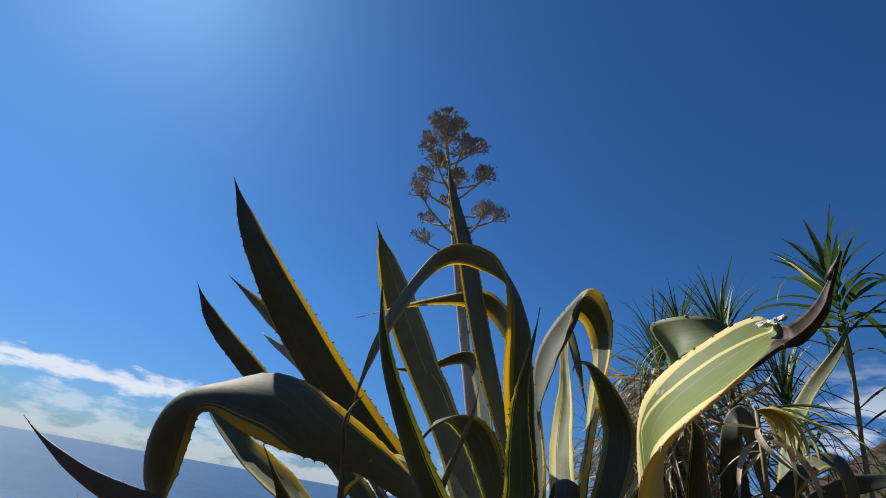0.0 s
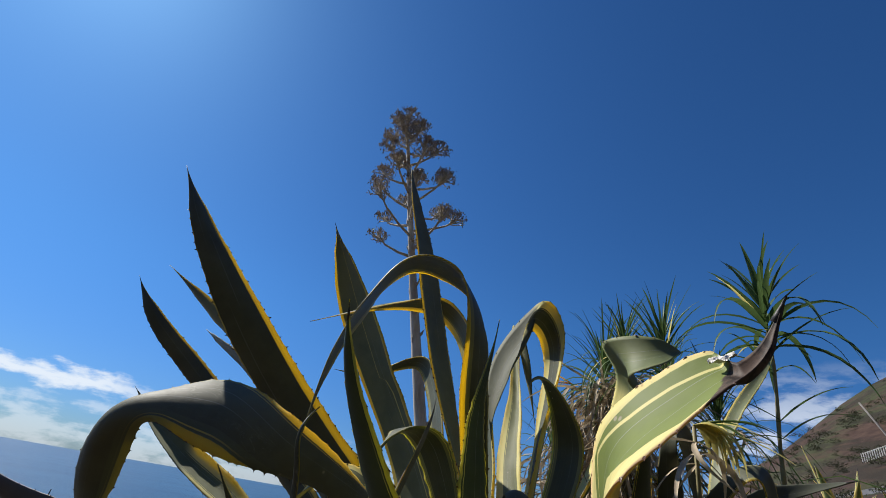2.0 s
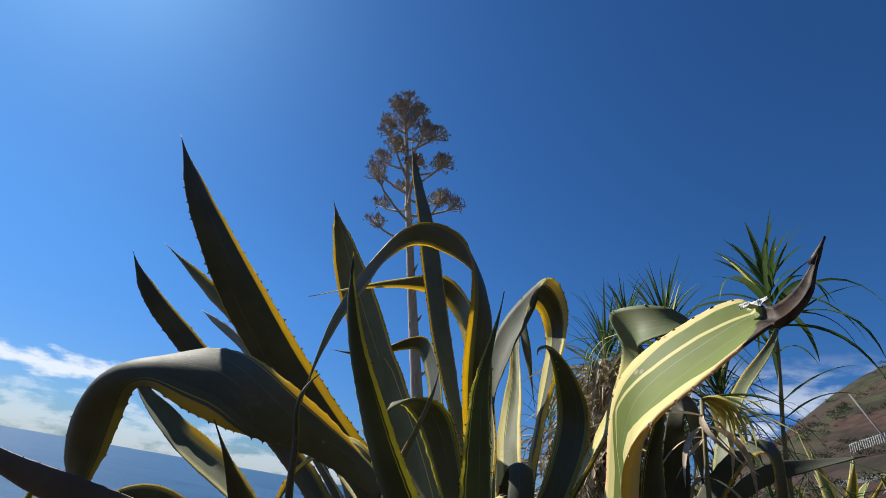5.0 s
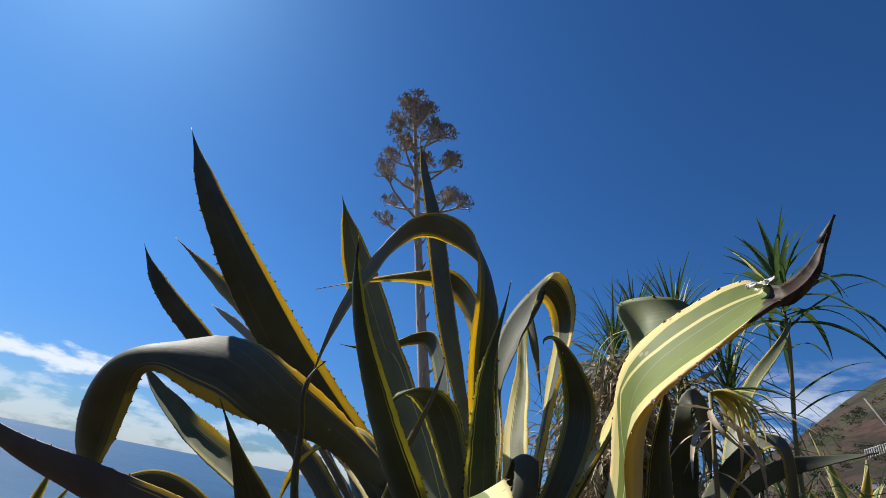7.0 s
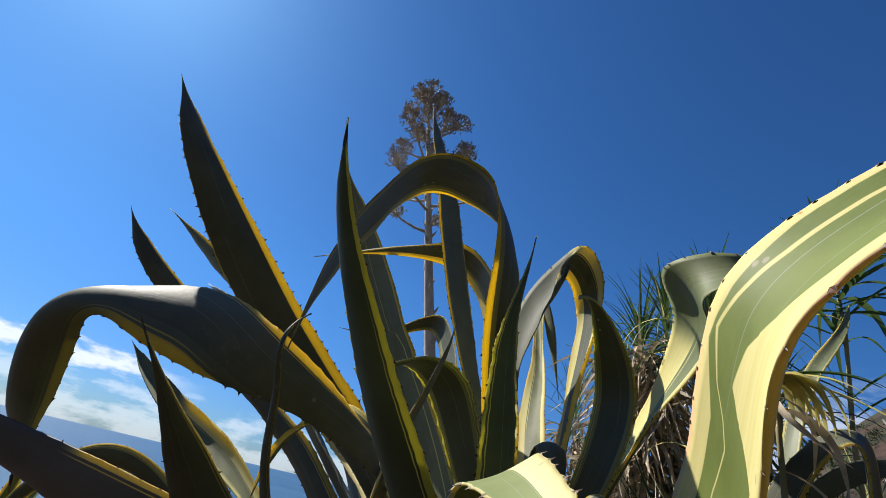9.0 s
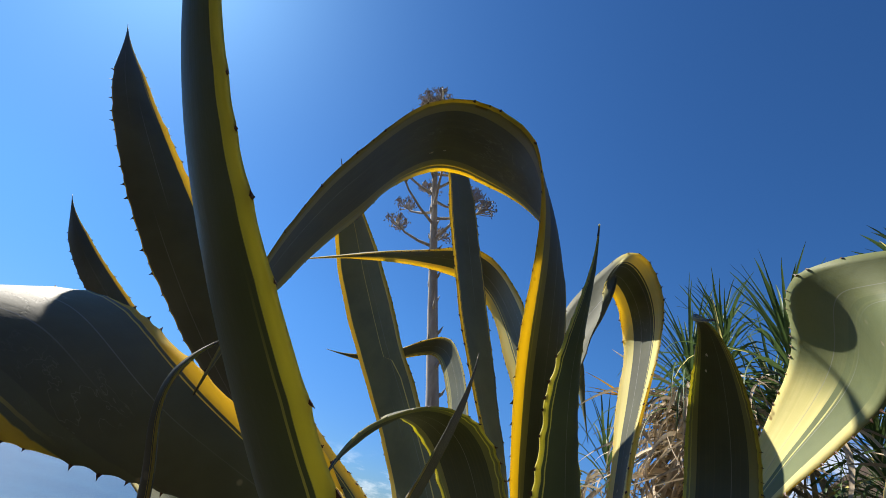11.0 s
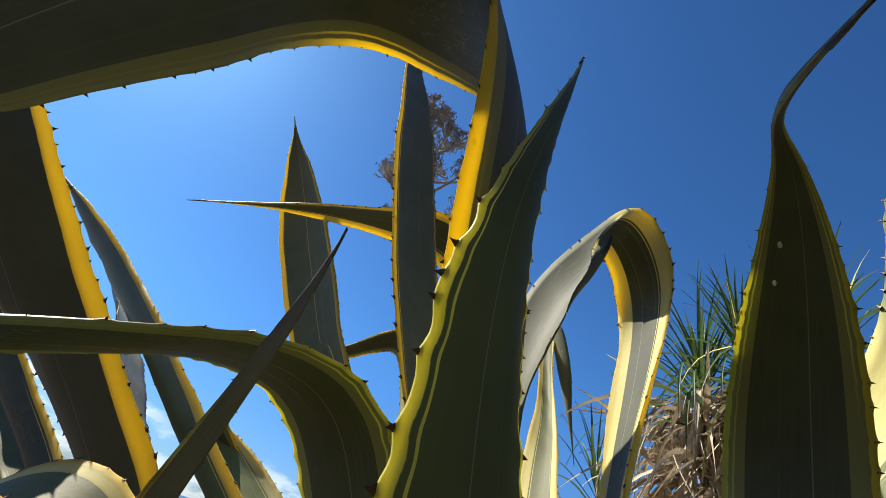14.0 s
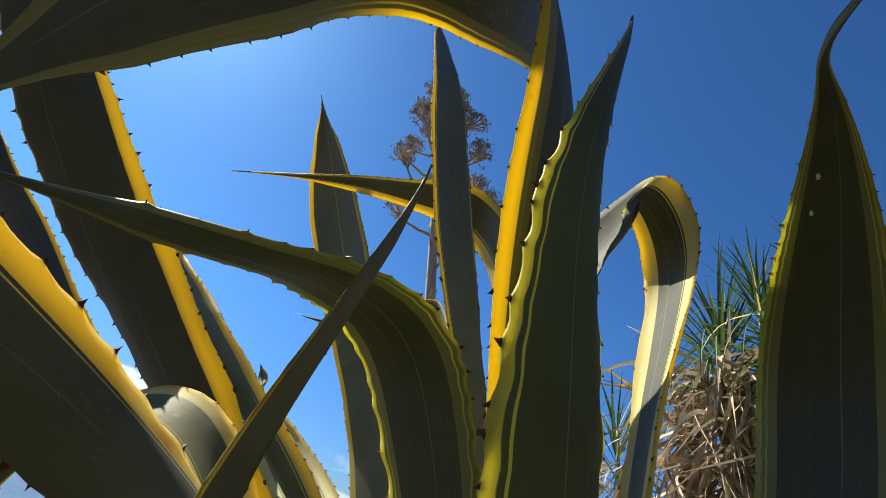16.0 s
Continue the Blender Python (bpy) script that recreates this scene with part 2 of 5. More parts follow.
class Nodes:
    def __init__(self, mat):
        self.t = mat.node_tree

    def add(self, kind, **kw):
        n = self.t.nodes.new(kind)
        for k, v in kw.items():
            if k == "operation":
                n.operation = v
            elif k == "blend_type":
                n.blend_type = v
            elif k == "data_type":
                n.data_type = v
        return n

    def link(self, a, b):
        self.t.links.new(a, b)

    def val(self, a, sock):
        if isinstance(a, (int, float)):
            sock.default_value = a
        elif isinstance(a, (tuple, list)):
            sock.default_value = (*a, 1.0) if len(a) == 3 and sock.type == "RGBA" else a
        else:
            self.link(a, sock)

    def math(self, op, a, b=0.0, c=0.0):
        n = self.add("ShaderNodeMath", operation=op)
        for v, s in zip((a, b, c), n.inputs):
            self.val(v, s)
        return n.outputs[0]

    def ramp(self, fac, stops):
        n = self.add("ShaderNodeValToRGB")
        el = n.color_ramp.elements
        while len(el) < len(stops):
            el.new(0.5)
        for e, (p, c) in zip(el, stops):
            e.position, e.color = p, (*c, 1.0)
        self.val(fac, n.inputs[0])
        return n.outputs[0]

    def step(self, x, a, b):
        n = self.add("ShaderNodeMapRange")
        n.interpolation_type = "SMOOTHSTEP"
        self.val(x, n.inputs[0])
        n.inputs[1].default_value, n.inputs[2].default_value = a, b
        return n.outputs[0]

    def mix(self, fac, a, b, blend="MIX"):
        n = self.add("ShaderNodeMix", data_type="RGBA", blend_type=blend)
        self.val(fac, n.inputs[0])
        self.val(a, n.inputs[6])
        self.val(b, n.inputs[7])
        return n.outputs[2]

    def noise(self, vec, scale, detail=4.0, rough=0.55, out=0):
        n = self.add("ShaderNodeTexNoise")
        self.link(vec, n.inputs["Vector"])
        n.inputs["Scale"].default_value, n.inputs["Detail"].default_value, n.inputs["Roughness"].default_value = scale, detail, rough
        return n.outputs[out]

    def mapped(self, vec, scale):
        n = self.add("ShaderNodeMapping")
        self.link(vec, n.inputs[0])
        n.inputs["Scale"].default_value = scale
        return n.outputs[0]

    def surface(self, color, rough, bump=None, bump_strength=0.2, bump_size=0.002, spec=0.5, through=0.0, through_color=None):
        b = self.add("ShaderNodeBsdfPrincipled")
        self.val(color, b.inputs["Base Color"])
        self.val(rough, b.inputs["Roughness"])
        b.inputs["Specular IOR Level"].default_value = spec
        normal = None
        if bump is not None:
            n = self.add("ShaderNodeBump")
            n.inputs["Strength"].default_value, n.inputs["Distance"].default_value = bump_strength, bump_size
            self.link(bump, n.inputs["Height"])
            normal = n.outputs[0]
            self.link(normal, b.inputs["Normal"])
        out = self.add("ShaderNodeOutputMaterial")
        shade = b.outputs[0]
        if through_color is not None:
            tr = self.add("ShaderNodeBsdfTranslucent")
            self.val(through_color, tr.inputs[0])
            mx = self.add("ShaderNodeMixShader")
            self.val(through, mx.inputs[0])
            self.link(shade, mx.inputs[1])
            self.link(tr.outputs[0], mx.inputs[2])
            shade = mx.outputs[0]
        self.link(shade, out.inputs[0])


def leaf_material(name, green, mid, yellow, edge=0.80, rough=0.5, deep=(0.085, 0.125, 0.034), rim=(0.93, 0.70, 0.075), stripes=None, dead_from=None, pink=0.0, vary=0.14, glow=1.0, wander=0.2, banded=True, scabs=0.55, fade=None, faded=0.72):
    """Variegated agave leaf: a dark middle, sharp-bordered yellow margins, thin pale lines, waxy bloom, scars and scratches."""
    m = material(name)
    g = Nodes(m)
    uv = g.add("ShaderNodeUVMap")
    uv.uv_map = "leaf"
    sep = g.add("ShaderNodeSeparateXYZ")
    g.link(uv.outputs[0], sep.inputs[0])
    x, along = sep.outputs[0], sep.outputs[1]
    rnd = g.add("ShaderNodeObjectInfo").outputs["Random"]
    coord = g.add("ShaderNodeTexCoord").outputs["Object"]
    u = g.math("ABSOLUTE", g.math("MULTIPLY_ADD", x, 2.0, -1.0))
    side = g.math("SIGN", g.math("SUBTRACT", x, 0.5))

    def strip(across, length, shift=0.0):
        c = g.add("ShaderNodeCombineXYZ")
        g.val(g.math("MULTIPLY", x, across), c.inputs[0])
        g.val(g.math("MULTIPLY", along, length), c.inputs[1])
        g.val(g.math("MULTIPLY_ADD", rnd, 40.0, shift), c.inputs[2])
        return c.outputs[0]
    # slow wander of the stripe borders along the leaf, different on each leaf and side
    comb = g.add("ShaderNodeCombineXYZ")
    g.val(g.math("MULTIPLY_ADD", side, 7.0, g.math("MULTIPLY", rnd, 60.0)), comb.inputs[0])
    g.link(along, comb.inputs[1])
    drift = g.noise(comb.outputs[0], 1.5, 1.0)
    wob = g.math("SUBTRACT", drift, 0.5)
    u1 = g.math("MULTIPLY_ADD", wob, wander, g.math("MULTIPLY_ADD", g.math("SUBTRACT", rnd, 0.5), vary, u))
    fine = g.noise(coord, 70.0, 5.0, 0.65)
    bloom = g.noise(coord, 7.0, 4.0, 0.6)
    veins = g.noise(strip(38.0, 1.2), 1.0, 2.0)
    centre = g.mix(g.step(bloom, 0.32, 0.72), green, tuple(c * 1.5 for c in green))
    centre = g.mix(g.math("MULTIPLY", g.step(veins, 0.5, 0.72), 0.12), centre, mid)

    def line(at, wide):
        return g.math("MULTIPLY", g.step(u1, at - 0.008, at), g.math("SUBTRACT", 1.0, g.step(u1, at + wide, at + wide + 0.008)))
    if stripes:
        x1 = g.math("MULTIPLY_ADD", wob, 0.05, x)
        lip = None
        for a, c in stripes:
            a, c = (g.ramp(along, [(q, (v, v, v)) for q, v in b]) if isinstance(b, tuple) else b for b in (a, c))
            s = g.math("MULTIPLY", g.step(g.math("SUBTRACT", x1, a), -0.006, 0.006), g.math("SUBTRACT", 1.0, g.step(g.math("SUBTRACT", x1, c), -0.006, 0.006)))
            lip = s if lip is None else g.math("MAXIMUM", lip, s)
        band = g.step(bloom, 0.3, 0.7)
        col = g.mix(g.math("MULTIPLY", band, 0.5), centre, mid)
    else:
        band = g.step(u1, edge - 0.24, edge - 0.225)
        if not banded:
            band = g.math("MULTIPLY", band, g.math("MULTIPLY", g.step(g.noise(comb.outputs[0], 0.9, 0.0), 0.5, 0.56), 0.5))
        col = g.mix(band, centre, mid)
        lip = g.step(u1, edge - 0.008, edge + 0.008)
        thin = g.math("MULTIPLY", line(edge - 0.085, 0.022), g.step(drift, 0.44, 0.52))
        lip = g.math("MAXIMUM", lip, thin)
    if fade:
        lip = g.math("MULTIPLY", lip, g.math("SUBTRACT", 1.0, g.math("MULTIPLY", g.step(along, *fade), faded)))
    rich = g.mix(g.step(g.noise(strip(24.0, 2.0, 9.0), 1.0, 3.0), 0.3, 0.7), yellow, tuple(min(1, c * f) for c, f in zip(yellow, (0.88, 0.90, 0.82))))
    col = g.mix(lip, col, rich)
    # thin pale lines that run along the blade and fade in and out
    for at, side_shift in ((0.40, 3.0), (0.62, 11.0)):
        c = g.add("ShaderNodeCombineXYZ")
        g.val(g.math("MULTIPLY_ADD", rnd, 31.0, side_shift), c.inputs[0])
        g.link(along, c.inputs[1])
        sway = g.noise(c.outputs[0], 1.1, 2.0)
        off = g.math("ABSOLUTE", g.math("SUBTRACT", g.math("MULTIPLY_ADD", g.math("SUBTRACT", sway, 0.5), 0.16, x), at))
        seen = g.math("MULTIPLY", g.math("SUBTRACT", 1.0, g.step(off, 0.002, 0.0065)), g.step(g.noise(c.outputs[0], 3.1, 1.0), 0.44, 0.60))
        col = g.mix(g.math("MULTIPLY", seen, 0.55), col, tuple(0.35 * k + 0.27 for k in mid))
    # prints of teeth and scratches left while the leaf was folded in the bud
    mark = g.math("ABSOLUTE", g.math("SUBTRACT", g.noise(strip(9.0, 26.0, 3.0), 1.0, 3.0, 0.6), 0.5))
    scratch = g.math("MULTIPLY", g.math("SUBTRACT", 1.0, g.step(mark, 0.003, 0.010)), g.step(g.noise(coord, 5.0, 2.0), 0.58, 0.66))
    col = g.mix(g.math("MULTIPLY", scratch, 0.22), col, (0.50, 0.48, 0.40))
    spots = g.add("ShaderNodeTexVoronoi")
    g.link(coord, spots.inputs["Vector"])
    spots.inputs["Scale"].default_value = 34.0
    speck = g.math("MULTIPLY", g.math("SUBTRACT", 1.0, g.step(spots.outputs["Distance"], 0.06, 0.13)), g.step(g.noise(coord, 3.2 if scabs > 0.5 else 9.0, 2.0), scabs, scabs + 0.08))
    col = g.mix(g.math("MULTIPLY", speck, 0.7), col, (0.36, 0.31, 0.22))
    rust = g.math("MULTIPLY", g.step(u, 0.94, 1.0), g.step(g.noise(coord, 14.0, 3.0), 0.58, 0.7))
    col = g.mix(g.math("MULTIPLY", rust, 0.8), col, (0.18, 0.07, 0.03))
    blot = g.math("MULTIPLY", g.step(u, 0.84, 0.90), g.step(g.noise(coord, 26.0, 2.0), 0.70, 0.74))
    col = g.mix(g.math("MULTIPLY", blot, 0.85), col, (0.10, 0.045, 0.02))
    if pink:
        col = g.mix(g.math("MULTIPLY", g.math("MULTIPLY", g.step(u, 0.88, 0.99), g.step(g.noise(coord, 5.0, 3.0), 0.4, 0.6)), pink), col, (0.70, 0.34, 0.26))
    amount = g.math("MULTIPLY_ADD", lip, g.math("MULTIPLY_ADD", g.step(u, 0.72, 0.96), 0.34, 0.18), g.math("MULTIPLY_ADD", band, 0.06, 0.095))
    shine = g.mix(lip, g.mix(band, deep, tuple(a * 1.2 + c * 0.2 for a, c in zip(deep, rim))), rim)
    if dead_from:
        edge_of = g.math("MULTIPLY_ADD", g.math("SUBTRACT", g.noise(strip(5.0, 14.0), 1.0, 4.0), 0.5), 0.03, g.math("MULTIPLY_ADD", x, 0.06, along))
        gone = g.math("SUBTRACT", 1.0, g.step(edge_of, dead_from - 0.002, dead_from + 0.002))
        brown = g.mix(g.step(fine, 0.4, 0.6), (0.018, 0.011, 0.008), (0.085, 0.056, 0.04))
        raw = g.math("MULTIPLY", g.math("SUBTRACT", 1.0, g.step(edge_of, dead_from + 0.012, dead_from + 0.016)), g.step(g.math("MULTIPLY_ADD", fine, 0.25, x), 0.84, 0.88))
        col = g.mix(raw, col, (0.80, 0.77, 0.72))
        col = g.mix(gone, col, brown)
        amount = g.math("MULTIPLY", amount, g.math("SUBTRACT", 1.0, gone))
    height = g.math("ADD", g.math("MULTIPLY", fine, 0.35), g.math("ADD", g.math("MULTIPLY", veins, 0.10), g.math("MULTIPLY_ADD", bloom, 1.6, g.math("MULTIPLY", g.math("ADD", scratch, speck), -0.25))))
    rough_v = g.math("MULTIPLY_ADD", bloom, 0.25, rough - 0.12)
    g.surface(col, rough_v, height, 0.3, 0.003, 0.22, g.math("MULTIPLY", amount, glow), shine)
    return m


def plain_material(name, dark, light, scale=20.0, rough=0.7, bump=0.4, size=0.003, stretch=(1, 1, 1), through=0.0, spec=0.3, single=0.14, bias=0.0):
    m = material(name)
    g = Nodes(m)
    coord = g.mapped(g.add("ShaderNodeTexCoord").outputs["Object"], stretch)
    rnd = g.add("ShaderNodeObjectInfo").outputs["Random"]
    isl = g.add("ShaderNodeNewGeometry").outputs["Random Per Island"]
    a = g.noise(coord, scale, 5.0, 0.62)
    b = g.noise(coord, scale * 0.17, 2.0)
    f = g.math("ADD", g.math("MULTIPLY", g.step(a, 0.3, 0.7), 0.45), g.math("ADD", g.math("MULTIPLY", g.step(b, 0.35, 0.65), 0.3), g.math("MULTIPLY", g.math("ADD", isl, rnd), single)))
    if bias:
        f = g.math("ADD", f, bias)
    col = g.mix(f, dark, light)
    g.surface(col, rough, a, bump, size, spec, through, g.mix(0.5, col, light) if through else None)
    return m


LEAF = leaf_material("agave leaf", (0.079, 0.086, 0.057), (0.27, 0.26, 0.12), (0.74, 0.65, 0.23), edge=0.90, vary=0.08, wander=0.12)
LEAF_BOW = leaf_material("bowed agave leaf", (0.079, 0.083, 0.060), (0.24, 0.225, 0.11), (0.74, 0.65, 0.23), edge=0.915, vary=0.04, wander=0.10, scabs=0.6, fade=(1.25, 1.42), faded=0.9)
LEAF_NARROW = leaf_material("one-sided agave leaf", (0.087, 0.092, 0.065), (0.10, 0.115, 0.072), (0.74, 0.64, 0.22), edge=0.925, vary=0.04, wander=0.1, banded=False)
LEAF_WAXY = leaf_material("waxy agave leaf", (0.104, 0.107, 0.075), (0.15, 0.16, 0.11), (0.74, 0.64, 0.23), edge=0.91, vary=0.04, wander=0.1, banded=False, rough=0.6, fade=(1.10, 1.18))
LEMON_RIM = (0.82, 0.75, 0.13)
LEAF_LEMON = leaf_material("lemon-edged agave leaf", (0.079, 0.086, 0.057), (0.27, 0.26, 0.12), (0.76, 0.71, 0.26), edge=0.90, deep=(0.10, 0.17, 0.035), vary=0.08, wander=0.12, rim=LEMON_RIM, fade=(0.79, 0.88), faded=0.85)
LEAF_NARROW_LEMON = leaf_material("one-sided lemon-edged leaf", (0.073, 0.091, 0.052), (0.12, 0.16, 0.07), (0.76, 0.71, 0.25), edge=0.91, deep=(0.11, 0.23, 0.035), vary=0.04, wander=0.1, banded=False, rim=LEMON_RIM)
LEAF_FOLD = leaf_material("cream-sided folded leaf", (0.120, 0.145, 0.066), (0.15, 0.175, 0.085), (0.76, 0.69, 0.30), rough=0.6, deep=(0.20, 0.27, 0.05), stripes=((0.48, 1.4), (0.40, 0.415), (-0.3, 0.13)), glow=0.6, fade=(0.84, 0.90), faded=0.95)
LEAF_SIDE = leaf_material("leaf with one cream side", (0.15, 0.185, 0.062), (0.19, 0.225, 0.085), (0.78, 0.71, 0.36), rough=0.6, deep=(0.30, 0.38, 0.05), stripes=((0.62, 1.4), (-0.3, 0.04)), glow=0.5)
LEAF_ARCH = leaf_material("cream-margined arching leaf", (0.082, 0.088, 0.062), (0.13, 0.14, 0.085), (0.80, 0.73, 0.32), edge=0.50, vary=0.05, banded=False, rough=0.66, fade=(1.26, 1.31), faded=1.0)
LEAF_SLATE = leaf_material("slate-grey agave leaf", (0.111, 0.109, 0.114), (0.11, 0.115, 0.10), (0.70, 0.64, 0.28), edge=0.91, vary=0.06, wander=0.12, banded=False, glow=0.6, fade=(0.745, 0.785), faded=1.0)
# greens of the next four are lifted to stand in for sun glare
LEAF_GREY = leaf_material("grey-green agave leaf", (0.142, 0.155, 0.108), (0.19, 0.20, 0.15), (0.74, 0.64, 0.23), edge=0.90, vary=0.04, wander=0.1, banded=False, rough=0.6)
LEAF_SAGE = leaf_material("sage agave leaf", (0.153, 0.170, 0.092), (0.22, 0.23, 0.14), (0.74, 0.69, 0.28), edge=0.83, vary=0.06, wander=0.12, banded=False)
LEAF_SEAM = leaf_material("grey-green leaf with a pale seam", (0.150, 0.165, 0.098), (0.20, 0.21, 0.13), (0.74, 0.67, 0.27), rough=0.55, stripes=((0.93, 1.4), (-0.3, 0.10), (((0.95, 0.26), (1.20, 0.36), (1.40, 0.50), (1.65, 0.52)), ((0.95, 0.285), (1.20, 0.385), (1.40, 0.52), (1.65, 0.53)))))
LEAF_RICH = leaf_material("yellow-banded agave leaf", (0.092, 0.102, 0.066), (0.20, 0.205, 0.11), (0.76, 0.66, 0.25), edge=0.64, vary=0.06, wander=0.12, banded=False)
LEAF_DARK = leaf_material("dark agave leaf", (0.083, 0.088, 0.064), (0.10, 0.115, 0.075), (0.50, 0.44, 0.2), edge=1.06, vary=0.06, wander=0.12, banded=False)
LEAF_BROAD = leaf_material("broad-margined agave leaf", (0.125, 0.132, 0.066), (0.18, 0.19, 0.095), (0.80, 0.73, 0.32), edge=0.52, vary=0.05, banded=False, rough=0.62, fade=(1.52, 1.62), faded=1.0)
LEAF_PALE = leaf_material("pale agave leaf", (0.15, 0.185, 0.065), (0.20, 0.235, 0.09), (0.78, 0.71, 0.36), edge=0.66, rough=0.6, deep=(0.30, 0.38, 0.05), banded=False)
TORN_BORDERS = (
    (((0.10, 0.93), (0.175, 0.93), (0.212, 0.90), (0.248, 0.91), (0.282, 0.95), (0.32, 0.85), (0.34, 0.80), (0.42, 0.80)), 1.5),
    (((0.085, 0.65), (0.147, 0.735), (0.20, 0.745), (0.23, 0.79), (0.27, 0.885), (0.31, 0.785), (0.33, 0.675), (0.35, 0.605), (0.395, 0.655)),
     ((0.085, 0.69), (0.147, 0.775), (0.20, 0.785), (0.23, 0.825), (0.27, 0.91), (0.31, 0.795), (0.33, 0.685), (0.35, 0.615), (0.395, 0.665))),
    (-0.3, ((0.105, 0.08), (0.14, 0.09), (0.167, 0.20), (0.20, 0.26), (0.235, 0.40), (0.267, 0.58), (0.30, 0.64), (0.318, 0.52), (0.34, 0.20))))
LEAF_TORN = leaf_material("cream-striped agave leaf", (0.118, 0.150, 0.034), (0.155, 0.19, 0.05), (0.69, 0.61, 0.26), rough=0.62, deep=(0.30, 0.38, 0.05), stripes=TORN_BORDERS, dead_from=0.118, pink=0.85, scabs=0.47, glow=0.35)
TOOTH = plain_material("agave tooth", (0.035, 0.014, 0.008), (0.14, 0.06, 0.025), 90, 0.5)
SPINE = plain_material("agave spine", (0.022, 0.019, 0.018), (0.075, 0.066, 0.06), 60, 0.5)
MATS = (LEAF, TOOTH, SPINE)
BOW = (LEAF_BOW, TOOTH, SPINE)
PALE = (LEAF_PALE, TOOTH, SPINE)
NARROW = (LEAF_NARROW, TOOTH, SPINE)
DARK = (LEAF_DARK, TOOTH, SPINE)
RICH = (LEAF_RICH, TOOTH, SPINE)
SAGE = (LEAF_SAGE, TOOTH, SPINE)
SEAM = (LEAF_SEAM, TOOTH, SPINE)
WAXY = (LEAF_WAXY, TOOTH, SPINE)
GREY = (LEAF_GREY, TOOTH, SPINE)
LEMON = (LEAF_LEMON, TOOTH, SPINE)
NARROW_LEMON = (LEAF_NARROW_LEMON, TOOTH, SPINE)
FOLD = (LEAF_FOLD, TOOTH, SPINE)
ARCH = (LEAF_ARCH, TOOTH, SPINE)
SIDE = (LEAF_SIDE, TOOTH, SPINE)
SLATE = (LEAF_SLATE, TOOTH, SPINE)
BROAD = (LEAF_BROAD, TOOTH, SPINE)
TORN_LEAF = (LEAF_TORN, TOOTH, SPINE)
BARK = plain_material("dry stalk", (0.36, 0.32, 0.27), (0.74, 0.69, 0.61), 26, 0.8, 0.5, 0.004, (1, 1, 0.25))
POD = plain_material("dry seed pods", (0.085, 0.062, 0.042), (0.60, 0.51, 0.40), 40, 0.45, spec=0.5)
REED = plain_material("reed leaf", (0.032, 0.070, 0.024), (0.125, 0.20, 0.065), 30, 0.5, 0.3, 0.001, (1, 1, 1), 0.3, 0.4)
REED_PALE = plain_material("yellowing reed leaf", (0.40, 0.36, 0.10), (0.78, 0.68, 0.26), 30, 0.6, 0.3, 0.001, (1, 1, 1), 0.55)
TORN = plain_material("torn leaf skin", (0.62, 0.58, 0.52), (0.85, 0.83, 0.8), 60, 0.8, 0.5, 0.002)
DRY = plain_material("dead leaf", (0.055, 0.034, 0.020), (0.76, 0.63, 0.45), 24, 0.75, 0.5, 0.002, (1, 1, 1), 0.15, 0.4, 0.48, -0.36)
CANE = plain_material("cane", (0.16, 0.15, 0.07), (0.42, 0.36, 0.2), 18, 0.6)
FLOWER = plain_material("orange bract", (0.75, 0.28, 0.02), (0.85, 0.5, 0.05), 20, 0.5, through=0.3)
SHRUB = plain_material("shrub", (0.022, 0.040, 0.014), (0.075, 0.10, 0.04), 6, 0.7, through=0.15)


def ground_material():
    m = material("ground")
    g = Nodes(m)
    coord = g.add("ShaderNodeTexCoord").outputs["Object"]
    big = g.noise(coord, 0.035, 5.0, 0.6)
    mid = g.noise(coord, 0.35, 5.0, 0.65)
    fine = g.noise(coord, 14.0, 6.0, 0.7)
    soil = g.mix(g.step(mid, 0.35, 0.65), (0.026, 0.016, 0.012), (0.062, 0.038, 0.028))
    green = g.mix(g.step(fine, 0.35, 0.65), (0.026, 0.034, 0.013), (0.058, 0.065, 0.026))
    col = g.mix(g.math("MULTIPLY", g.step(big, 0.46, 0.58), g.step(mid, 0.3, 0.55)), soil, green)
    # worn terraces and gullies across the slope
    bands = g.noise(g.mapped(coord, (0.022, 0.022, 0.24)), 1.0, 4.0, 0.6)
    col = g.mix(g.math("MULTIPLY", g.step(bands, 0.50, 0.56), 0.75), col, g.mix(g.step(mid, 0.35, 0.65), (0.046, 0.026, 0.019), (0.070, 0.043, 0.031)))
    col = g.mix(g.math("MULTIPLY", g.math("SUBTRACT", 1.0, g.step(bands, 0.40, 0.46)), 0.7), col, (0.022, 0.020, 0.012))
    col = g.mix(g.math("MULTIPLY", g.step(fine, 0.55, 0.75), 0.4), col, (0.085, 0.066, 0.045))
    g.surface(col, 0.95, fine, 0.8, 0.03, 0.2)
    return m


def sea_material():
    m = material("sea")
    g = Nodes(m)
    coord = g.add("ShaderNodeTexCoord").outputs["Object"]
    swell = g.noise(g.mapped(coord, (0.004, 0.012, 1)), 1.0, 6.0, 0.6)
    chop = g.noise(g.mapped(coord, (0.12, 0.3, 1)), 1.0, 5.0, 0.65)
    col = g.mix(g.step(swell, 0.38, 0.62), (0.010, 0.040, 0.078), (0.028, 0.082, 0.135))
    g.surface(col, 0.30, g.math("ADD", chop, swell), 0.6, 0.8, 0.28)
    return m


GROUND, SEA = ground_material(), sea_material()


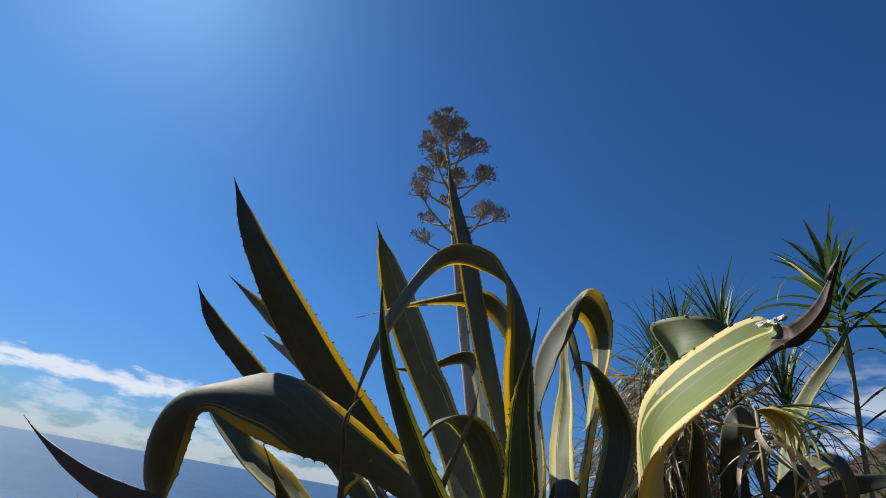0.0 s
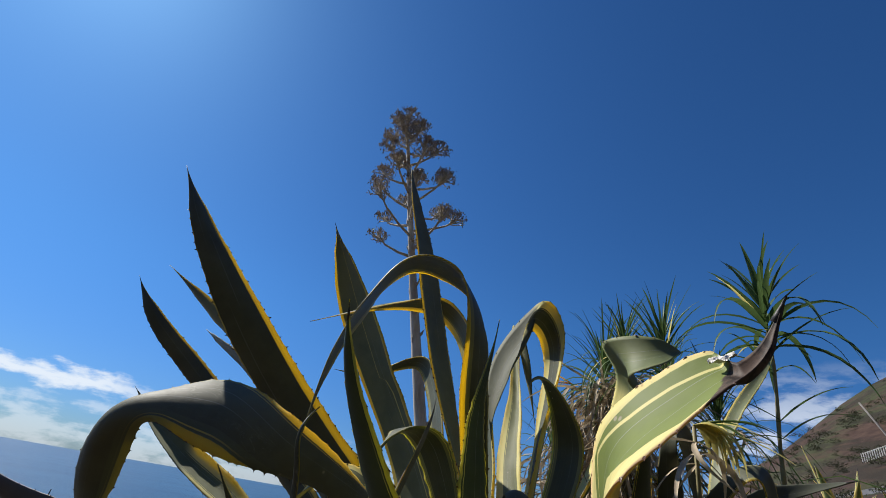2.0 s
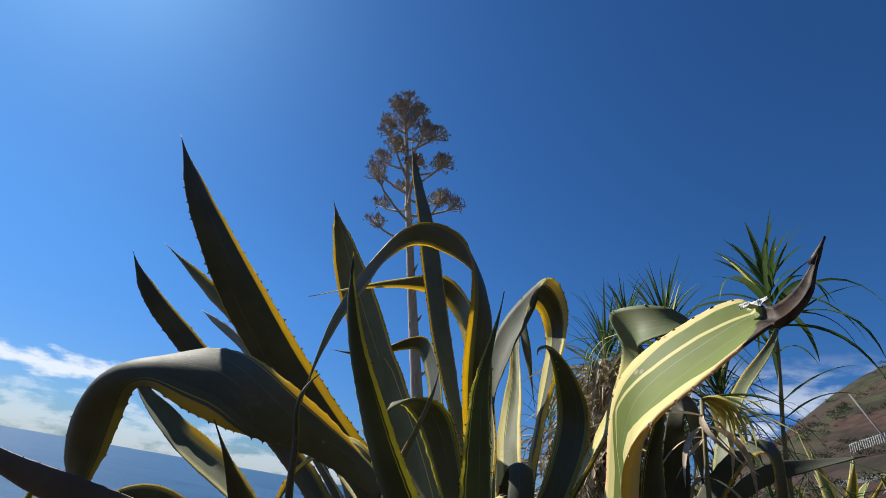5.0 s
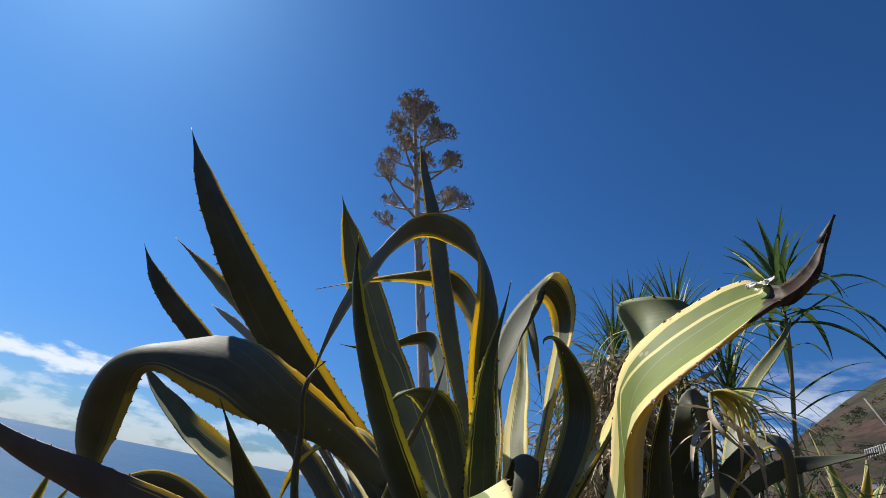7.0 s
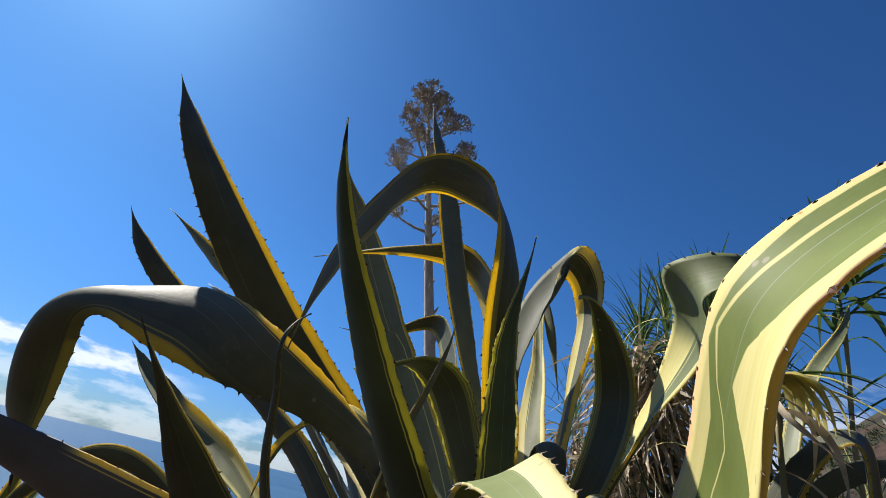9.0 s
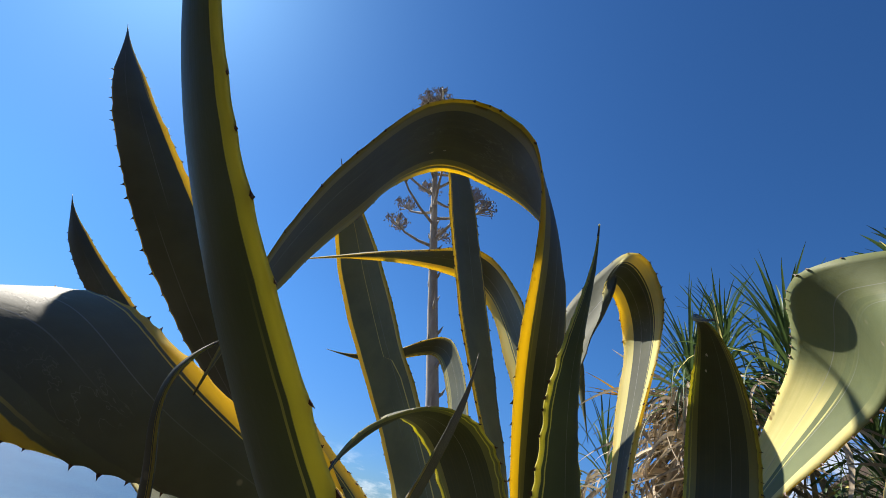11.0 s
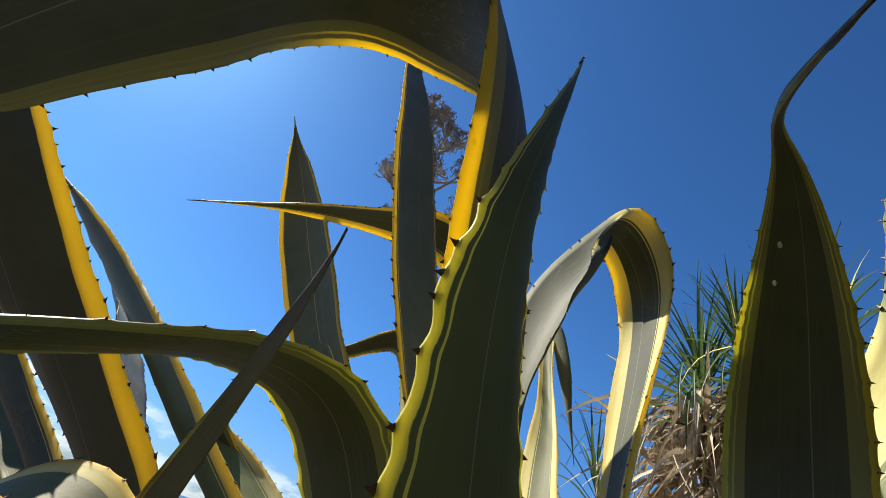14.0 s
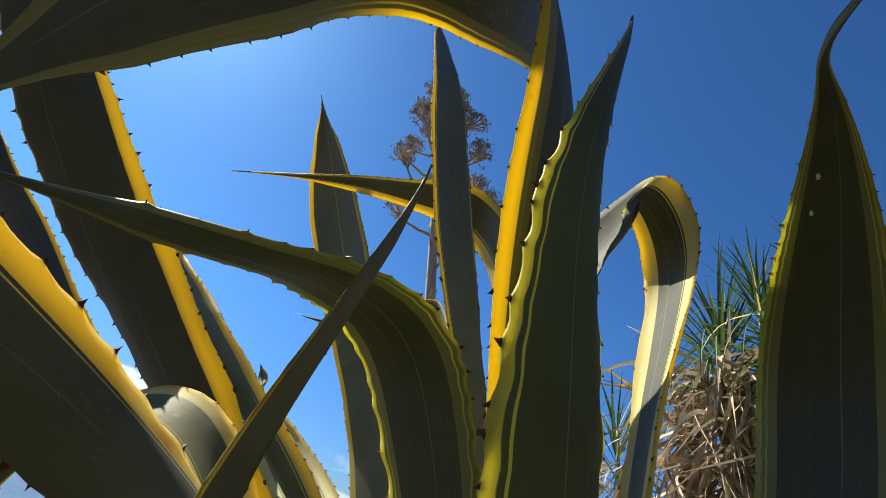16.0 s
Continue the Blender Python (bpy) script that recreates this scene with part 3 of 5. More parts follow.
# ---- land and sea ----
def skyline(az):
    """Elevation of the hill's crest, in degrees, by the bearing to the right of straight ahead; behind, of an added
    unseen bank.
    """
    a = (az + 180) % 360 - 180
    e = 19.5 * smooth(20, 58, a) - 7 * smooth(90, 150, a)
    if a < -60:
        e = 10 * smooth(-80, -150, a)
    # unseen steep bank added behind, to block blue skylight and bounce warm light
    return max(e, 36 * smooth(95, 140, abs(a)))


def land_height(x, y):
    dx, dy = x - 0.2, y - 0.8
    r = math.hypot(dx, dy)
    az = math.degrees(math.atan2(dx, dy))
    e = skyline(az)
    near = 0.04 + 0.9 * smooth(15, 45, (az + 180) % 360 - 180) * smooth(0.9, 3.2, r) * smooth(170, 100, abs(az))
    far = 0.8 + math.tan(radians(e * (0.45 + 0.55 * smooth(30, 190, r)))) * min(r, 190 - max(0, r - 190) * 0.25)
    rise = near + (max(near, far) - near) * smooth(3, 14, r) if e > 0.2 else near
    rough_ = 0.05 * noise.noise(Vector((x * 1.3, y * 1.3, 0))) * min(1, r) + r * 0.022 * noise.noise(Vector((x * 0.03, y * 0.03, 4))) * smooth(5, 60, r)
    a = (az + 180) % 360 - 180
    shore = smooth(30, 8, a) * smooth(-140, -95, a)
    drop = -shore * (0.16 * max(0, r - 2.5) + 26 * smooth(40, 240, r))
    return rise + rough_ + drop - (60 * smooth(600, 900, r))


def build_ground():
    bm = bmesh.new()
    radii = [0.25 * 1.115 ** i for i in range(78)]
    n = 144
    c = bm.verts.new((0.2, 0.8, land_height(0.2, 0.8)))
    rings = []
    for r in radii:
        rings.append([bm.verts.new((x, y, land_height(x, y))) for x, y in ((0.2 + r * math.sin(k * 2 * math.pi / n), 0.8 + r * math.cos(k * 2 * math.pi / n)) for k in range(n))])
    for k in range(n):
        bm.faces.new((c, rings[0][(k + 1) % n], rings[0][k]))
    for a, b in zip(rings, rings[1:]):
        for k in range(n):
            bm.faces.new((a[k], a[(k + 1) % n], b[(k + 1) % n], b[k]))
    bmesh.ops.recalc_face_normals(bm, faces=bm.faces)
    tagged(mesh_object("ground", bm, GROUND), "dry brown hillside with patches of low green scrub", "ground", kind="structure")
    bm = bmesh.new()
    v = [bm.verts.new((x, y, -24)) for x, y in ((-4900, -4900), (4900, -4900), (4900, 4900), (-4900, 4900))]
    bm.faces.new(v)
    tagged(mesh_object("water", bm, SEA, False), "calm blue sea reaching the horizon", "sea", kind="structure")


build_ground()

def torn_flap(leaf, place, way, across, size):
    """A crumpled white shred of skin hanging from a leaf."""
    rnd = random.Random(9)
    bm = bmesh.new()
    way = Vector(way).normalized()
    up = way.cross(Vector(across)).normalized()
    side = up.cross(way)
    place = Vector(place)
    rows = []
    for i in range(13):
        a = i / 12
        wide = size * (0.35 + 0.65 * math.sin(math.pi * (0.12 + 0.8 * a))) * (1 + 0.25 * math.sin(a * 17))
        rows.append([bm.verts.new(place + way * size * (a - 0.5) * 2.2 + side * wide * (k / 8 - 0.5) * 1.1 + up * size * (0.16 * math.sin(a * 9 + k * 0.8) + 0.10 * math.sin(k * 1.9 + a * 3) + rnd.uniform(-0.03, 0.03))) for k in range(9)])
    for a, c in zip(rows, rows[1:]):
        for k in range(8):
            bm.faces.new((a[k], a[k + 1], c[k + 1], c[k]))
    part("torn_skin", bm, TORN, leaf, "crumpled white torn leaf skin")


# ---- the big variegated agave ----
agave = thing("agave", (0.15, 1.16, 0.1), "large variegated agave with grey-green leaves and yellow toothed margins", "agave")
agave_leaf(agave, [
    (0.221, 1.241, 0.424, -0.0138, 0.0622, -0.0167),
    (0.088, 1.254, 0.670, -0.0216, 0.0631, -0.0241),
    (-0.098, 1.247, 0.852, -0.0277, 0.0591, -0.0303),
    (-0.277, 1.230, 0.989, -0.0343, 0.0398, -0.0348),
    (-0.410, 1.171, 1.118, -0.0391, 0.0044, -0.0395),
    (-0.532, 1.120, 1.256, -0.0303, -0.0196, -0.0306),
    (-0.657, 1.083, 1.417, -0.0159, -0.0210, -0.0133),
    (-0.767, 1.118, 1.578, 0.0000, 0.0000, 0.0000)], NARROW, seed=1, skew=-0.085, foot=(0.224, 1.197, 0.220))
agave_leaf(agave, [
    (0.128, 1.186, 0.369, -0.0061, 0.0306, -0.0211),
    (-0.024, 1.277, 0.606, -0.0264, 0.0368, -0.0128),
    (-0.194, 1.366, 0.802, -0.0420, 0.0306, -0.0037),
    (-0.401, 1.447, 0.915, -0.0437, 0.0200, 0.0012),
    (-0.579, 1.481, 1.019, -0.0426, 0.0109, -0.0095),
    (-0.731, 1.499, 1.131, -0.0352, 0.0020, -0.0159),
    (-0.884, 1.473, 1.239, -0.0225, -0.0025, -0.0114),
    (-0.976, 1.493, 1.358, 0.0000, 0.0000, 0.0000)], NARROW, seed=2, skew=-0.05)
agave_leaf(agave, [
    (0.269, 1.188, 0.330, -0.0083, 0.0371, -0.0165),
    (0.185, 1.299, 0.588, -0.0151, 0.0407, -0.0060),
    (0.035, 1.411, 0.803, -0.0264, 0.0428, 0.0002),
    (-0.197, 1.509, 0.945, -0.0439, 0.0428, -0.0015),
    (-0.420, 1.613, 1.113, -0.0523, 0.0386, 0.0004),
    (-0.647, 1.738, 1.257, -0.0513, 0.0357, -0.0027),
    (-0.875, 1.819, 1.412, -0.0409, 0.0309, -0.0044),
    (-1.112, 1.857, 1.556, 0.0000, 0.0000, 0.0000)], SAGE, seed=3, skew=-0.05)
agave_leaf(agave, [
    (0.064, 1.062, 0.735, -0.0113, 0.0467, 0.0142),
    (-0.100, 1.009, 0.855, 0.0008, 0.0120, 0.0260),
    (-0.219, 0.909, 0.888, 0.0126, -0.0200, 0.0471),
    (-0.334, 0.904, 0.928, -0.0352, 0.0660, 0.0817),
    (-0.416, 0.885, 0.908, -0.0383, 0.0420, 0.0384),
    (-0.493, 0.842, 0.891, -0.0489, 0.0191, -0.0076),
    (-0.518, 0.935, 0.799, -0.0547, 0.0267, -0.0200),
    (-0.524, 1.020, 0.654, 0.0000, 0.0000, 0.0000)], WAXY, seed=4, scallop=1.0, steps=170, skew=(0.2, -0.06), channel=(0.20, 0.30), bulge_to=(0.1, 0.0, 1.1), foot=(0.127, 1.128, 0.220))
agave_leaf(agave, [
    (0.178, 1.131, 0.303, 0.0469, -0.0102, 0.0274),
    (0.072, 1.068, 0.451, 0.0434, -0.0159, 0.0322),
    (-0.057, 1.012, 0.570, 0.0368, -0.0218, 0.0374),
    (-0.202, 0.959, 0.651, 0.0261, -0.0266, 0.0401),
    (-0.358, 0.916, 0.684, 0.0149, -0.0271, 0.0366),
    (-0.518, 0.924, 0.726, 0.0071, -0.0214, 0.0240),
    (-0.693, 0.938, 0.754, 0.0048, -0.0100, 0.0134),
    (-0.850, 0.968, 0.832, 0.0000, 0.0000, 0.0000)], SLATE, seed=5, tooth=0.0026, skew=0.0)
agave_leaf(agave, [
    (0.231, 1.271, 0.338, -0.0261, 0.0242, -0.0637),
    (0.164, 1.413, 0.634, -0.0369, 0.0518, -0.0336),
    (0.051, 1.535, 0.906, -0.0536, 0.0639, -0.0015),
    (-0.095, 1.619, 1.138, -0.0668, 0.0574, 0.0163),
    (-0.213, 1.644, 1.337, -0.0848, 0.0557, 0.0206),
    (-0.296, 1.652, 1.501, -0.0768, 0.0429, 0.0195),
    (-0.366, 1.643, 1.637, -0.0428, 0.0205, 0.0122),
    (-0.429, 1.608, 1.766, 0.0000, 0.0000, 0.0000)], SEAM, seed=6, tooth=0.004, teeth=0.022)
agave_leaf(agave, [
    (0.158, 1.021, 0.380, -0.0246, 0.0355, 0.0163),
    (0.126, 0.952, 0.541, -0.0295, 0.0344, 0.0146),
    (0.081, 0.872, 0.683, -0.0340, 0.0325, 0.0127),
    (0.012, 0.782, 0.782, -0.0347, 0.0284, 0.0112),
    (-0.036, 0.689, 0.857, -0.0264, 0.0207, 0.0120),
    (-0.072, 0.610, 0.921, -0.0181, 0.0121, 0.0126),
    (-0.101, 0.570, 0.983, -0.0089, 0.0053, 0.0090),
    (-0.110, 0.546, 1.043, 0.0000, 0.0000, 0.0000)], NARROW_LEMON, seed=7, skew=-0.03, scallop=1.5, steps=170)
agave_leaf(agave, [
    (0.209, 1.109, 0.490, -0.0251, -0.0250, -0.0115),
    (0.168, 1.092, 0.692, 0.0019, -0.0269, -0.0051),
    (0.108, 1.080, 0.852, 0.0298, -0.0276, 0.0019),
    (0.049, 1.074, 0.975, 0.0401, -0.0301, 0.0020),
    (-0.010, 1.021, 0.971, 0.0303, -0.0253, 0.0072),
    (-0.025, 0.971, 0.950, 0.0095, -0.0123, 0.0038),
    (-0.052, 0.884, 0.908, -0.0003, -0.0063, 0.0059),
    (-0.050, 0.809, 0.876, 0.0000, 0.0000, 0.0000)], LEMON, seed=8, scallop=1.7, steps=190, skew=-0.02, channel=0.02, foot=(0.201, 1.119, 0.220))
agave_leaf(agave, [
    (0.112, 1.182, 0.217, -0.0204, -0.0279, -0.0152),
    (0.058, 1.152, 0.350, -0.0191, -0.0295, -0.0146),
    (0.011, 1.121, 0.482, -0.0175, -0.0307, -0.0137),
    (-0.019, 1.083, 0.613, -0.0148, -0.0289, -0.0119),
    (-0.020, 1.030, 0.737, -0.0102, -0.0214, -0.0086),
    (-0.005, 0.965, 0.850, -0.0052, -0.0081, -0.0041),
    (0.042, 0.928, 0.963, -0.0049, 0.0029, 0.0006),
    (0.042, 0.932, 1.020, 0.0000, 0.0000, 0.0000)], SLATE, seed=9, scallop=1.2, steps=170, skew=0.07, tooth=0.0032)
bow_leaf = agave_leaf(agave, [
    (0.168, 1.134, 0.919, -0.0194, 0.0321, -0.0252),
    (0.121, 1.025, 1.066, -0.0349, -0.0055, -0.0320),
    (0.124, 0.957, 1.214, -0.0301, -0.0560, -0.0304),
    (0.048, 0.976, 1.320, 0.0044, -0.0961, -0.0223),
    (-0.071, 0.946, 1.333, 0.0147, -0.0926, -0.0215),
    (-0.123, 0.930, 1.207, 0.0029, -0.0792, -0.0079),
    (-0.185, 0.912, 1.063, 0.0012, -0.0415, -0.0038),
    (-0.188, 0.894, 0.910, 0.0000, 0.0000, 0.0000)], BOW, seed=10, tooth=0.0042, channel=0.06, skew=(0.12, 0.0), foot=(0.181, 1.111, 0.220))
torn_flap(bow_leaf, (-0.070, 0.953, 1.284), (-0.62, -0.17, -0.77), (-0.27, 0.96, 0.00), 0.0032)
torn_flap(bow_leaf, (-0.054, 0.959, 1.299), (-0.81, -0.22, -0.54), (-0.31, 0.95, 0.09), 0.0020)
agave_leaf(agave, [
    (0.258, 1.222, 0.279, 0.0259, -0.0375, 0.0069),
    (0.246, 1.231, 0.562, 0.0103, -0.0427, 0.0050),
    (0.192, 1.237, 0.830, -0.0077, -0.0435, 0.0007),
    (0.090, 1.243, 1.075, -0.0280, -0.0369, -0.0070),
    (0.012, 1.233, 1.320, -0.0325, -0.0285, -0.0087),
    (-0.047, 1.264, 1.561, -0.0261, -0.0209, -0.0057),
    (-0.121, 1.361, 1.791, -0.0143, -0.0124, -0.0019),
    (-0.173, 1.473, 2.031, 0.0000, 0.0000, 0.0000)], GREY, seed=11, skew=0.06)
agave_leaf(agave, [
    (0.207, 1.198, 0.393, 0.0068, -0.0620, 0.0199),
    (0.237, 1.297, 0.731, 0.0056, -0.0688, 0.0202),
    (0.238, 1.392, 1.045, 0.0047, -0.0750, 0.0201),
    (0.170, 1.480, 1.298, 0.0051, -0.0781, 0.0175),
    (0.073, 1.528, 1.468, 0.0067, -0.0737, 0.0107),
    (-0.057, 1.507, 1.436, 0.0135, -0.0565, 0.0013),
    (-0.176, 1.422, 1.367, 0.0120, -0.0254, -0.0083),
    (-0.343, 1.347, 1.260, 0.0000, 0.0000, 0.0000)], RICH, seed=12)
agave_leaf(agave, [
    (0.155, 1.219, 0.358, 0.0079, -0.0148, 0.0073),
    (0.141, 1.367, 0.670, 0.0088, -0.0316, 0.0181),
    (0.119, 1.520, 0.958, 0.0097, -0.0512, 0.0207),
    (0.075, 1.674, 1.191, 0.0111, -0.0626, 0.0183),
    (0.030, 1.817, 1.345, 0.0099, -0.0591, 0.0139),
    (-0.062, 1.945, 1.334, 0.0061, -0.0457, 0.0090),
    (-0.198, 1.995, 1.268, 0.0043, -0.0310, 0.0050),
    (-0.349, 2.003, 1.282, 0.0000, 0.0000, 0.0000)], MATS, seed=13)
agave_leaf(agave, [
    (0.144, 1.154, 0.227, -0.0255, -0.0247, -0.0111),
    (0.148, 1.070, 0.401, -0.0279, -0.0275, -0.0110),
    (0.152, 0.998, 0.573, -0.0297, -0.0296, -0.0104),
    (0.146, 0.943, 0.741, -0.0306, -0.0301, -0.0090),
    (0.128, 0.908, 0.888, -0.0278, -0.0225, -0.0059),
    (0.112, 0.885, 1.018, -0.0130, -0.0091, 0.0006),
    (0.136, 0.878, 1.109, -0.0004, -0.0006, 0.0022),
    (0.149, 0.911, 1.200, 0.0000, 0.0000, 0.0000)], NARROW_LEMON, seed=14, scallop=1.6, steps=220, teeth=0.018, skew=-0.005, tooth=0.006)
agave_leaf(agave, [
    (0.306, 1.235, 0.524, -0.0193, -0.0516, 0.0214),
    (0.318, 1.308, 0.864, -0.0146, -0.0627, 0.0114),
    (0.386, 1.340, 1.147, 0.0013, -0.0571, 0.0159),
    (0.418, 1.337, 1.333, 0.0146, -0.0713, -0.0052),
    (0.324, 1.257, 1.418, 0.0357, -0.0019, 0.0552),
    (0.270, 1.249, 1.284, 0.0226, 0.0875, 0.0970),
    (0.189, 1.220, 1.144, -0.0246, 0.0582, 0.0359),
    (0.205, 1.174, 0.994, 0.0000, 0.0000, 0.0000)], ARCH, seed=15, foot=(0.230, 1.172, 0.220))
dark_leaf = agave_leaf(agave, [
    (0.169, 1.122, 0.423, 0.0164, 0.0031, 0.0320),
    (0.226, 1.052, 0.656, -0.0026, 0.0012, 0.0273),
    (0.311, 1.001, 0.848, -0.0240, 0.0127, 0.0079),
    (0.358, 1.044, 0.993, -0.0221, 0.0410, 0.0103),
    (0.296, 0.941, 1.050, -0.0209, 0.0197, 0.0056),
    (0.231, 0.850, 1.089, -0.0014, -0.0008, -0.0006),
    (0.200, 0.835, 1.057, -0.0008, 0.0013, 0.0000),
    (0.188, 0.774, 1.031, 0.0000, 0.0000, 0.0000)], LEMON, seed=16, scallop=1.0, steps=170, teeth=0.02, tooth=0.0028)
torn_flap(dark_leaf, (0.263, 0.906, 1.067), (-0.56, -0.77, 0.30), (-0.76, 0.63, 0.19), 0.0019)
torn_flap(dark_leaf, (0.275, 0.928, 1.060), (-0.53, -0.77, 0.35), (-0.75, 0.62, 0.23), 0.0017)
agave_leaf(agave, [
    (0.132, 1.171, 0.210, -0.0469, 0.0100, -0.0230),
    (0.074, 1.095, 0.300, -0.0497, 0.0085, -0.0237),
    (0.020, 1.016, 0.392, -0.0519, 0.0068, -0.0240),
    (-0.031, 0.935, 0.483, -0.0514, 0.0045, -0.0229),
    (-0.080, 0.850, 0.578, -0.0459, 0.0020, -0.0200),
    (-0.127, 0.758, 0.669, -0.0341, -0.0002, -0.0148),
    (-0.164, 0.661, 0.750, -0.0156, -0.0004, -0.0064),
    (-0.207, 0.574, 0.837, 0.0000, 0.0000, 0.0000)], DARK, seed=17, tooth=0.003, skew=-0.04)
agave_leaf(agave, [
    (0.223, 1.189, 0.309, -0.0405, 0.0560, -0.0513),
    (0.347, 1.357, 0.658, -0.0238, 0.0750, -0.0168),
    (0.325, 1.588, 0.966, -0.0279, 0.0765, 0.0299),
    (0.414, 1.803, 1.224, -0.0121, 0.0598, 0.0572),
    (0.432, 2.004, 1.450, -0.0119, 0.0471, 0.0519),
    (0.429, 2.019, 1.709, -0.0115, 0.0311, 0.0374),
    (0.469, 1.931, 1.454, -0.0157, 0.0392, 0.0123),
    (0.526, 1.942, 1.183, 0.0000, 0.0000, 0.0000)], BROAD, seed=18)
agave_leaf(agave, [
    (-0.207, 1.852, 0.518, 0.0384, -0.0731, -0.0198),
    (-0.350, 1.925, 0.609, 0.0430, -0.0710, -0.0442),
    (-0.488, 1.996, 0.703, 0.0446, -0.0656, -0.0619),
    (-0.639, 2.058, 0.780, 0.0440, -0.0568, -0.0694),
    (-0.806, 2.115, 0.840, 0.0379, -0.0483, -0.0691),
    (-0.969, 2.176, 0.926, 0.0267, -0.0366, -0.0587),
    (-1.133, 2.241, 1.014, 0.0136, -0.0202, -0.0349),
    (-1.277, 2.324, 1.119, 0.0000, 0.0000, 0.0000)], BROAD, seed=19, skew=-0.10, foot=(0.140, 1.222, 0.220))
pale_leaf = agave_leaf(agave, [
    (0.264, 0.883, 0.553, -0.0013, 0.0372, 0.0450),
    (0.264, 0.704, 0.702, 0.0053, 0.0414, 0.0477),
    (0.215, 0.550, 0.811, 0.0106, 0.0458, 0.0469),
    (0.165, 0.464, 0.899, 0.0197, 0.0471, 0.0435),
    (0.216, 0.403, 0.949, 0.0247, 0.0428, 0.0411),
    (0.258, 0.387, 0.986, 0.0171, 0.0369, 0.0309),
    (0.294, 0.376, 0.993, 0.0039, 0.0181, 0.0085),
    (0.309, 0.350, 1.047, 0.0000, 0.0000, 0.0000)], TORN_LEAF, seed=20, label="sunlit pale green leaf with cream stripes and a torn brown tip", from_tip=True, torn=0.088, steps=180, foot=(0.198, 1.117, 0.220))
torn_flap(pale_leaf, (0.268, 0.392, 0.992), (0.86, -0.30, 0.40), (0.32, 0.75, 0.58), 0.0115)
agave_leaf(agave, [
    (0.125, 1.142, 0.280, -0.0174, 0.0064, -0.0074),
    (0.031, 1.072, 0.422, -0.0149, 0.0086, -0.0053),
    (-0.056, 1.004, 0.557, -0.0120, 0.0101, -0.0031),
    (-0.131, 0.941, 0.672, -0.0085, 0.0117, -0.0005),
    (-0.169, 0.892, 0.768, -0.0053, 0.0117, 0.0018),
    (-0.164, 0.851, 0.858, -0.0043, 0.0090, 0.0010),
    (-0.187, 0.815, 0.912, -0.0020, 0.0056, 0.0002),
    (-0.162, 0.852, 0.954, 0.0000, 0.0000, 0.0000)], DARK, seed=21, tooth=0.0026, skew=-0.03)
agave_leaf(agave, [
    (0.203, 1.252, 0.384, -0.0132, 0.0562, -0.0034),
    (0.313, 1.296, 0.648, 0.0026, 0.0593, 0.0021),
    (0.423, 1.246, 0.869, 0.0246, 0.0528, 0.0158),
    (0.461, 1.107, 1.033, 0.0211, 0.0370, 0.0346),
    (0.476, 0.949, 1.141, -0.0126, 0.0465, 0.0526),
    (0.323, 0.852, 1.139, -0.0085, 0.0450, 0.0500),
    (0.434, 0.740, 1.139, 0.0085, 0.0173, 0.0354),
    (0.502, 0.832, 1.168, 0.0000, 0.0000, 0.0000)], FOLD, seed=22)
agave_leaf(agave, [
    (0.694, 1.119, 0.615, -0.0059, 0.0155, -0.0028),
    (0.701, 1.127, 0.775, -0.0044, 0.0173, 0.0023),
    (0.726, 1.140, 0.928, -0.0031, 0.0188, 0.0090),
    (0.775, 1.154, 1.072, -0.0011, 0.0181, 0.0152),
    (0.858, 1.171, 1.197, 0.0013, 0.0146, 0.0184),
    (0.967, 1.200, 1.299, 0.0019, 0.0109, 0.0166),
    (1.056, 1.255, 1.396, 0.0007, 0.0064, 0.0104),
    (1.132, 1.321, 1.474, 0.0000, 0.0000, 0.0000)], SAGE, seed=24)
agave_leaf(agave, [
    (0.470, 1.110, 0.304, -0.0337, -0.0150, -0.0137),
    (0.468, 1.039, 0.457, -0.0345, -0.0141, -0.0162),
    (0.457, 0.968, 0.602, -0.0345, -0.0123, -0.0188),
    (0.434, 0.892, 0.726, -0.0323, -0.0096, -0.0207),
    (0.397, 0.819, 0.828, -0.0269, -0.0066, -0.0226),
    (0.354, 0.750, 0.906, -0.0185, -0.0036, -0.0206),
    (0.332, 0.667, 0.945, -0.0093, -0.0005, -0.0128),
    (0.285, 0.594, 0.947, 0.0000, 0.0000, 0.0000)], NARROW, seed=25, skew=-0.04)
agave_leaf(agave, [
    (0.128, 1.128, 0.470, 0.0104, -0.0397, -0.0125),
    (0.076, 1.125, 0.638, 0.0077, -0.0407, -0.0136),
    (0.003, 1.102, 0.786, 0.0043, -0.0378, -0.0154),
    (-0.065, 1.094, 0.861, 0.0000, -0.0348, -0.0190),
    (-0.123, 1.098, 0.878, 0.0000, -0.0323, -0.0200),
    (-0.183, 1.105, 0.848, -0.0062, -0.0277, -0.0154),
    (-0.225, 1.126, 0.785, -0.0062, -0.0169, -0.0077),
    (-0.232, 1.147, 0.701, 0.0000, 0.0000, 0.0000)], BROAD, seed=26, foot=(0.121, 1.136, 0.220))
